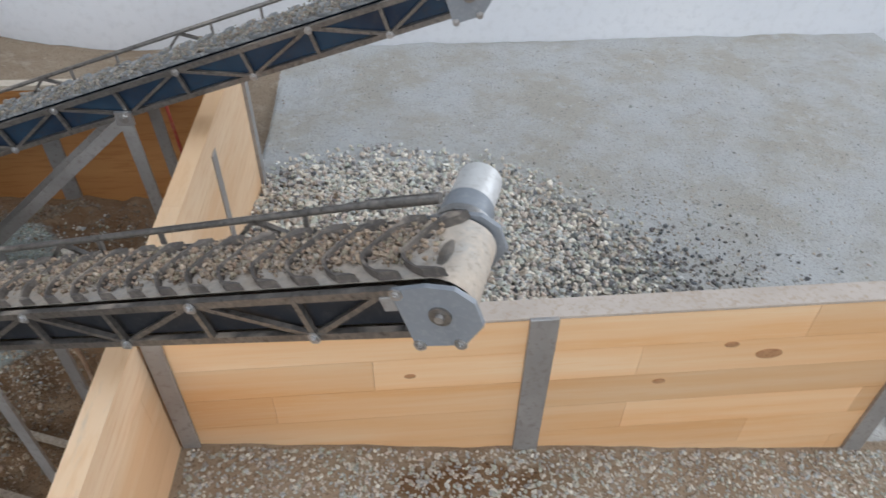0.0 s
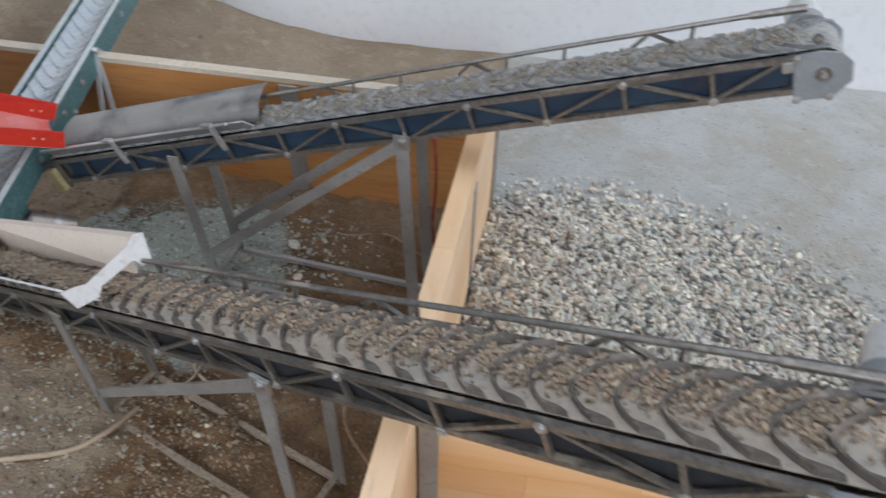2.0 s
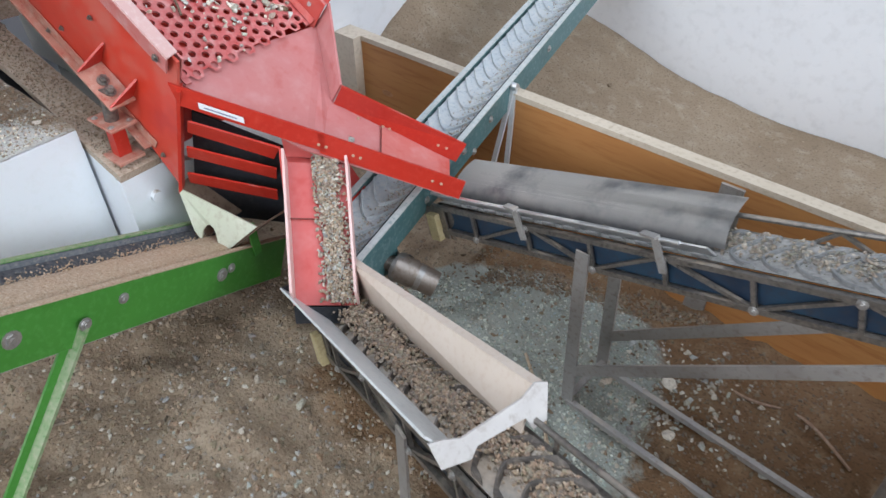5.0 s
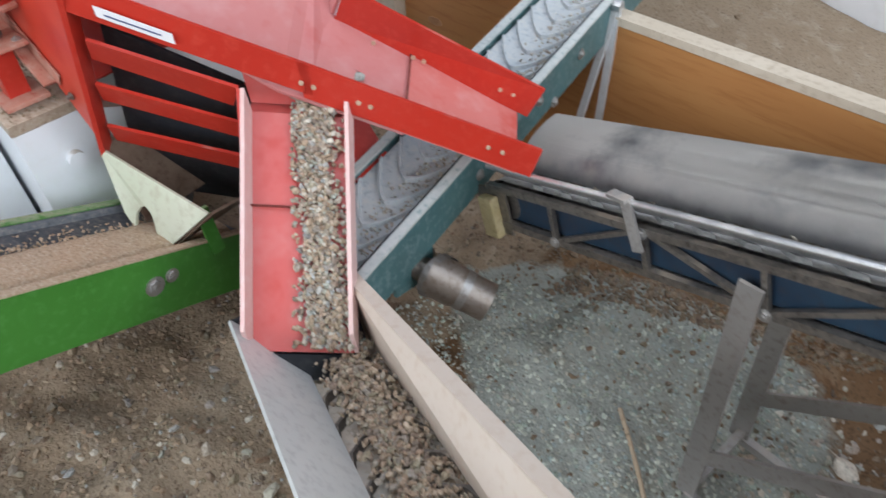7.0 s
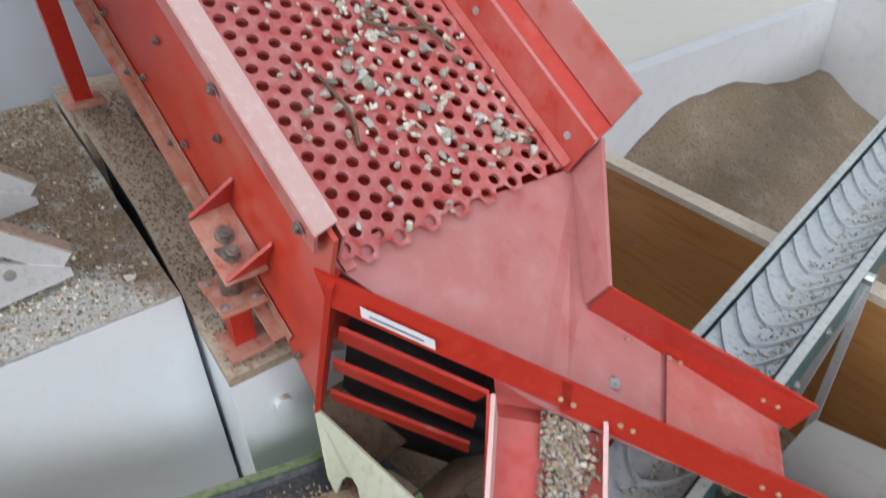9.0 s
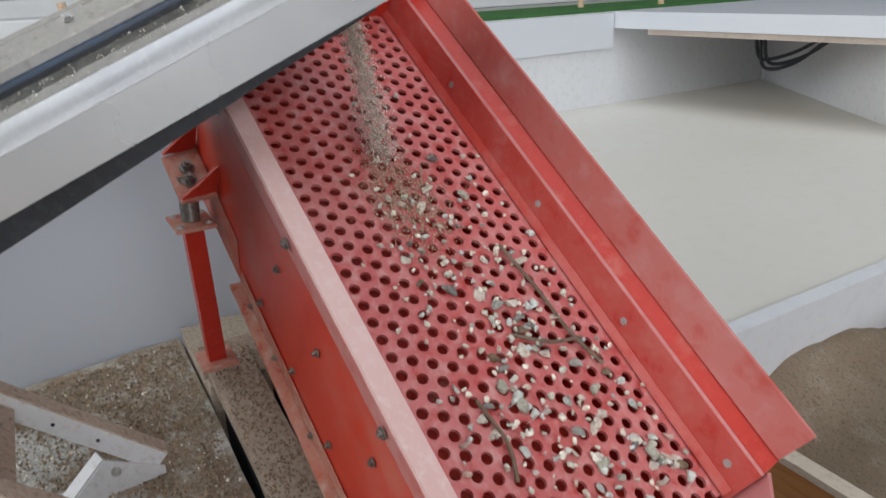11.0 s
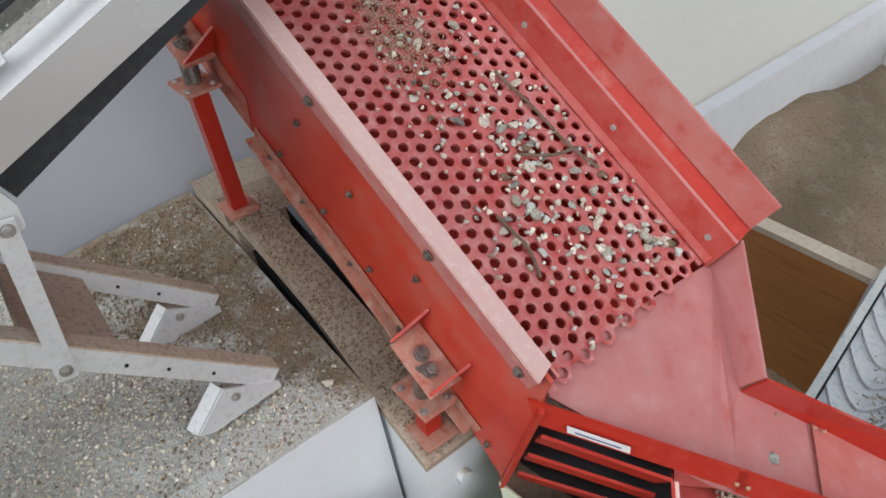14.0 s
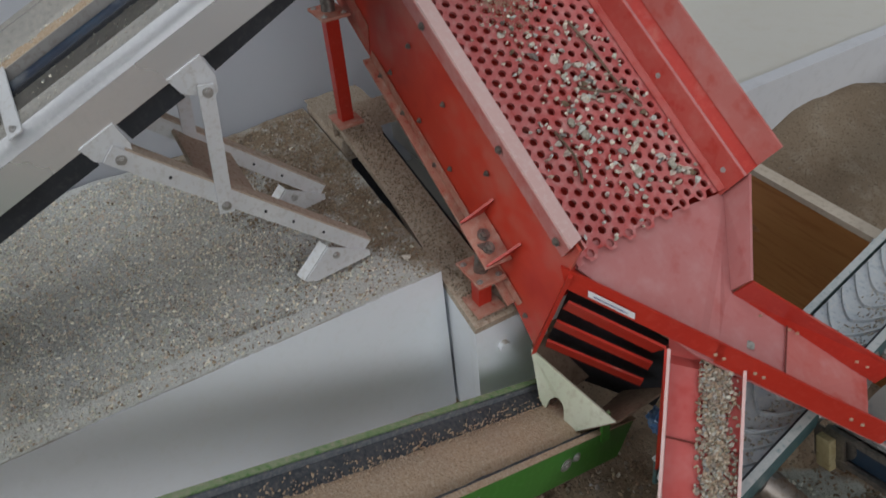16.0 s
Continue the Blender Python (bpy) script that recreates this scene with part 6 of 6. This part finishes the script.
for i in range(90):
    u = -0.98 + 0.978 * i / 89
    row = []
    for k in range(9):
        v = 0.0720 + 0.0320 * k / 8
        e = 1 - ((k - 4) / 4) ** 2
        crest = 0.0030 + 0.0075 * smooth01((u + 0.055) / 0.03) * (1 - smooth01((u + 0.012) / 0.012))
        row.append(bm.verts.new((u, v, 0.0070 + crest * e ** 0.6 + 0.0018 * noise.noise((u * 80, v * 80, 6)) - 0.006 * smooth01((u + 0.012) / 0.012))))
    rows.append(row)
for a, b in zip(rows, rows[1:]):
    for k in range(8):
        bm.faces.new((a[k], a[k + 1], b[k + 1], b[k]))
tagged(part("feeder_sand", bm, SAND_TAN, None, "", MA, True), "damp tan sand bed on the feeder belt", "sand", kind="stuff")
k = 1700
us, vs = rng.uniform(-0.6, -0.01, k), 0.0725 + 0.031 * rng.beta(0.7, 0.7, k)
pts = np.array([MA @ Vector((a, b, 0.0092 + (0.006 if a > -0.05 else 0.0))) for a, b in zip(us, vs)])
scatter("feeder_grit", pts, rng.uniform(0.0006, 0.0018, k), STONE_PALE, CHIPS, "loose pale grit on the feeder belt edges", "grit")
k = 900
us, vs = rng.uniform(-0.5, -0.005, k), rng.uniform(0.008, 0.041, k)
pts = np.array([MA @ Vector((a, b, 0.0010 + 0.105 * (b - 0.0072))) for a, b in zip(us, vs)])
scatter("sheet_grit", pts, rng.uniform(0.0003, 0.0008, k), STONE_PALE, CHIPS, "fine sand on the feeder's top sheet", "grit")


def flat_bar(name, p, q, a=0.012, b=0.0022, side=(1, 0, 0), mat=None, lab="flat aluminium bar"):
    d = Vector(q) - Vector(p)
    return part(name, bar(B(), p, q, b, a, d.cross(Vector(side))), mat or ALU_MATT, feeder, lab)


for x, v in ((-1.0085, -0.0014), (-1.1105, 0.0990)):
    g1, g2 = Vector((x, 0.362, 0.432)), Vector((x, 0.297, 0.4045))
    for u in (-0.2615, -0.3315):
        pa("gusset", plate(B(), [(u - 0.0135, v, -0.030), (u + 0.0130, v, -0.030), (u + 0.0120, v, -0.0465), (u + 0.0065, v, -0.0565), (u - 0.0010, v, -0.0570), (u - 0.0060, v, -0.0500), (u - 0.0125, v, -0.0420)], 0.002, (0, 1 if v < 0 else -1, 0)), ALU_MATT, "aluminium gusset plate")
    end = Vector((x, 0.4475, 0.2590))
    mid = Vector((x, 0.3495, 0.3465))
    link = flat_bar("strut", g1 + Vector((0.0030, 0.0, 0.005)), mid + Vector((0.0030, -0.001, -0.006)), 0.0105)
    for p in (g1, mid):
        part("bolt", bolt(B(), p + Vector((0.0042, 0, 0)), (1, 0, 0), 0.0024), CHROME, link)
    st = flat_bar("strut", g2 + Vector((0.001, -0.006, 0.006)), end, 0.0130)
    d = (end - g2).normalized()
    nrm = d.cross(Vector((1, 0, 0))).normalized()
    nrm = nrm if nrm.z > 0 else -nrm
    part("strut_flange", bar(B(), g2 + nrm * 0.0070 + Vector((-0.006, 0, 0)), end + nrm * 0.0070 + Vector((-0.006, 0, 0)), 0.0140, 0.0014, nrm), DUSTY_WOOD, st, "rust-brown dusty top flange of the strut")
    part("bolt", bolt(B(), g2 + Vector((0.0024, 0, 0)), (1, 0, 0), 0.0024), CHROME, st)
    for q in (0.16, 0.52, 0.64, 0.78):
        p = g2.lerp(end, q) + Vector((0.0022, 0, 0))
        part("bolt_hole", rod(B(), p, p + Vector((0.0006, 0, 0)), 0.0012, 8), BLACK, st)
    ft = part("foot", plate(B(), [(x + 0.001, 0.390, 0.250), (x + 0.001, 0.400, 0.246), (x + 0.001, 0.449, 0.2505), (x + 0.001, 0.449, 0.256), (x + 0.001, 0.415, 0.275)], 0.0018), ALU_MATT, feeder, "pale triangular foot bracket")
    part("foot_fold", plate(B(), [(x + 0.001, 0.390, 0.250), (x + 0.001, 0.415, 0.275), (x - 0.007, 0.412, 0.277), (x - 0.007, 0.3865, 0.252)], 0.0016), ALU_MATT, ft)
    part("bolt", bolt(B(), (x + 0.003, 0.4200, 0.2645), (1, 0, 0), 0.0022), CHROME, ft)
part("cross_plate", plate(B(), [(-1.011, 0.340, 0.366), (-1.108, 0.340, 0.366), (-1.108, 0.377, 0.329), (-1.011, 0.377, 0.329)], 0.003), DUSTY_WOOD, feeder, "brown cross plate between the struts")
# pegs along the turf
for x, y in ((-2.05, 0.512), (-2.09, 1.308), (-2.15, 1.725), (-2.06, 1.925)):
    tagged(part("peg", rod(B(), (x, y, 0.45), (x, y - 0.008, 0.535), 0.0085, 8, 0.007), PEG), "short wooden peg standing in the turf", "peg", "wooden pegs")

# ---- loose gravel, rubble, cables ----


def spread(k, x0, x1, y0, y1, ok):
    out = []
    while len(out) < k:
        x, y = rng.uniform(x0, x1), rng.uniform(y0, y1)
        if ok(x, y):
            out.append((x, y, height(x, y)))
    return np.array(out)


def dense(x, y):
    d = math.hypot((x + 0.06) / 1.05, (y - 0.62) / 0.92)
    return rng.uniform() < 1 - smooth01((d - 0.17) / 0.21)


pts = spread(13500, -0.222, 0.46, 0.422, 0.95, dense)
pts[:, 2] += rng.uniform(-0.001, 0.005, len(pts))
scatter("gravel_heap", pts, 0.0024 + 0.0050 * rng.beta(1.1, 2.3, len(pts)), STONE_LIGHT, FACETED, "heap of pale grey crushed gravel in the bay", "gravel")
pts = spread(4200, -0.225, 0.75, 0.422, 1.30, lambda x, y: rng.uniform() < 0.25 + 0.75 * math.exp(-((x - 0.1) ** 2 + (y - 0.65) ** 2) / 0.12))
scatter("scattered_chips", pts, 0.0009 + 0.0024 * rng.beta(1, 4, len(pts)), STONE_GRIT, FACETED, "scattered grey chips on the fines", "gravel")
pts = spread(3400, -0.225, 0.9, 0.422, 1.30, lambda x, y: True)
scatter("dark_specks", pts, 0.0007 + 0.0022 * rng.beta(0.8, 4, len(pts)), STONE_DARK, FACETED, "small dark pebbles strewn over the grey fines", "gravel")
pts = spread(700, -0.222, 0.40, 0.422, 0.90, dense)
pts[:, 2] += rng.uniform(0.002, 0.006, len(pts))
scatter("dark_heap_stones", pts, 0.0028 + 0.004 * rng.beta(1.1, 2.4, len(pts)), STONE_DARK, FACETED, "dark grey stones mixed into the gravel heap", "gravel")
pts = spread(2600, 0.05, 0.62, 0.43, 0.90, lambda x, y: rng.uniform() < math.exp(-((x - 0.24) / 0.17) ** 2 - ((y - 0.60) / 0.2) ** 2))
scatter("medium_chips", pts, 0.0012 + 0.0030 * rng.beta(1, 2.6, len(pts)), STONE_GRIT, FACETED, "medium tan and grey chips beside the heap", "gravel")
pts = spread(3600, 0.02, 0.56, 0.422, 0.80, lambda x, y: rng.uniform() < math.exp(-((x - 0.20) / 0.15) ** 2 - ((y - 0.50) / 0.15) ** 2))
pts[:, 2] += rng.uniform(0, 0.003, len(pts))
scatter("dark_gravel", pts, 0.002 + 0.0034 * rng.beta(1.2, 2.4, len(pts)), STONE_DARK, FACETED, "dark damp gravel along the pine board", "gravel")
pts = spread(1100, -0.80, -0.30, 0.5, 0.866, lambda x, y: x > -0.44 or y > 0.77 + 0.47 * (x + 0.65))
scatter("brown_chips", pts, 0.001 + 0.0036 * rng.beta(1, 4, len(pts)), STONE_BROWN, FACETED, "brown broken stone strewn over the fines", "rubble")
pts = spread(1700, -0.80, -0.3, 0.4, 0.86, lambda x, y: x > -0.46 or y > 0.77 + 0.47 * (x + 0.65))
scatter("earth_chips", pts, 0.0008 + 0.0026 * rng.beta(1, 5, len(pts)), STONE_BROWN, FACETED, "brown chips strewn over the earth", "gravel")
pts = spread(380, -0.60, -0.34, 0.58, 0.86, lambda x, y: rng.uniform() < math.exp(-((x + 0.47) / 0.07) ** 2 - ((y - 0.745) / 0.06) ** 2))
scatter("pale_stones", pts, 0.0016 + 0.0050 * rng.beta(1, 3.4, len(pts)), STONE_GRIT, FACETED, "pale broken stones lying at the edge of the fines", "gravel")
pts = spread(1000, -0.70, -0.45, 0.74, 0.866, lambda x, y: abs(y - (0.79 + 0.47 * (x + 0.65))) < 0.02)
scatter("rubble_ridge", pts, 0.0014 + 0.0046 * rng.beta(1, 3.2, len(pts)), STONE_BROWN, FACETED, "ridge of brown rubble under the conveyor", "rubble")
pts = spread(9500, -0.225, 0.5, 0.22, 0.396, lambda x, y: rng.uniform() < 0.3 + y * 1.7)
scatter("front_grit", pts, 0.0014 + 0.0034 * rng.beta(1, 3, len(pts)), STONE_GRIT, FACETED, "fine grey-brown gravel in the front bay", "gravel")
pts = spread(6500, -1.0, -0.258, 0.1, 0.866, lambda x, y: rng.uniform() < (0.95 if y > 0.74 or x > -0.5 else 0.5))
scatter("earth_rubble", pts, 0.001 + 0.0058 * rng.beta(0.8, 5, len(pts)), STONE_BROWN, FACETED, "brown earth clods and rubble between the conveyors", "rubble")
pts = spread(6000, -0.77, -0.45, 0.54, 0.86, lambda x, y: (x + 0.62) ** 2 / 0.026 + (y - 0.68) ** 2 / 0.03 < 1 and y < 0.77 + 0.47 * (x + 0.65))
scatter("greenish_chips", pts, 0.0009 + 0.0034 * rng.beta(1, 3.6, len(pts)), STONE_GREEN, FACETED, "greenish grey chips under the teal conveyor", "gravel")
pts = spread(1900, -0.95, -0.42, 0.08, 0.62, lambda x, y: rng.uniform() < 0.25 + 0.75 * math.exp(-((x + 0.62) / 0.10) ** 2 - ((y - 0.40) / 0.12) ** 2))
scatter("ground_stones", pts, 0.0012 + 0.0042 * rng.beta(0.9, 3.2, len(pts)), STONE_GRIT, FACETED, "pale broken stones strewn over the sandy ground", "gravel")
pts = spread(12000, -0.95, -0.40, 0.05, 0.62, lambda x, y: True)
scatter("ground_grit", pts, 0.0010 + 0.0054 * rng.beta(0.8, 3.8, len(pts)), STONE_EARTH, FACETED, "loose grit on the sandy ground", "grit")
pts = spread(3000, -1.02, -0.22, 0.89, 1.305, lambda x, y: True)
scatter("sand_pebbles", pts, 0.0007 + 0.003 * rng.beta(0.7, 6, len(pts)), STONE_EARTH, FACETED, "small pebbles in the brown sand", "grit")
for x, y, r, lab in ((-0.469, 0.761, 0.011, "large grey stone lying on the earth"), (-0.701, 0.491, 0.007, "pale stone lying on the sand"), (-0.119, 0.773, 0.009, "dark stone lying on the pale gravel"), (-0.44, 0.70, 0.008, "grey stone lying on the earth"), (-0.36, 0.72, 0.006, "grey stone lying on the earth"), (-0.52, 0.73, 0.007, "grey stone lying on the earth"), (0.363, 1.062, 0.005, "dark stone lying on the grey fines"), (-0.40, 0.30, 0.010, "brown stone lying on the earth"), (-0.36, 0.36, 0.007, "brown stone lying on the earth"), (-0.776, 1.193, 0.005, "pale pebble lying on the brown sand")):
    ob = new("stone", proto[int(rng.integers(7))])
    ob.matrix_basis = Matrix.Translation((x, y, height(x, y) + r * 0.3)) @ pose(0, 0, 0, 0, 0, rng.uniform(0, 360)) @ Matrix.Diagonal((r, r, r, 1))
    tagged(ob, lab, "stone", "loose stones")


def on_ground(pts, lift=0.002):
    return [(x, y, height(x, y) + lift) for x, y in pts]


tagged(part("hose", tube_path(B(), on_ground([(-0.80, 0.28), (-0.708, 0.335), (-0.64, 0.374), (-0.572, 0.413), (-0.546, 0.44), (-0.535, 0.48)]), 0.0026), HOSE), "thin tan hose lying on the sand", "hose")
tagged(part("cable", tube_path(B(), [(-0.275, 0.712, 0.25), (-0.272, 0.712, 0.18), (-0.276, 0.715, 0.11), (-0.27, 0.71, 0.05), *on_ground([(-0.285, 0.68), (-0.31, 0.66), (-0.30, 0.63), (-0.275, 0.645)])], 0.0018), CABLE_RED), "red-brown cable hanging down a conveyor leg", "cable", "cables")
tagged(part("cable", tube_path(B(), [(-0.30, 0.425, 0.24), (-0.294, 0.43, 0.19), (-0.30, 0.44, 0.12), (-0.285, 0.44, 0.07), *on_ground([(-0.275, 0.45), (-0.285, 0.49)])], 0.0018), CABLE), "brown cable hanging under the conveyor", "cable", "cables")
tagged(part("cable", tube_path(B(), on_ground([(-0.60, 0.70), (-0.56, 0.665), (-0.53, 0.63), (-0.50, 0.60), (-0.51, 0.55), (-0.47, 0.52)], 0.004), 0.0016), HOSE), "thin tan wire looped on the earth", "cable", "cables")
tagged(part("cable", tube_path(B(), on_ground([(-0.545, 0.65), (-0.52, 0.61), (-0.505, 0.57), (-0.50, 0.53), (-0.515, 0.50)], 0.008), 0.0014), HOSE), "thin tan wire looped on the earth", "cable", "cables")
tagged(part("cable", tube_path(B(), on_ground([(-0.45, 0.80), (-0.40, 0.79), (-0.35, 0.80), (-0.30, 0.77)], 0.003), 0.0014), CABLE), "thin brown wire on the earth", "cable", "cables")

for dx, dz in ((0.0, 0.0), (0.012, 0.012), (-0.012, 0.02)):
    tagged(part("cable", tube_path(B(), [(-1.776 + dx, 1.962, 0.399), (-1.770 + dx, 1.982, 0.317 + dz), (-1.688 + dx, 1.982, 0.336 + dz), (-1.604 + dx, 1.962, 0.399)], 0.0042), BLACK), "dark cable hanging under the white tabletop", "cable", "cables")
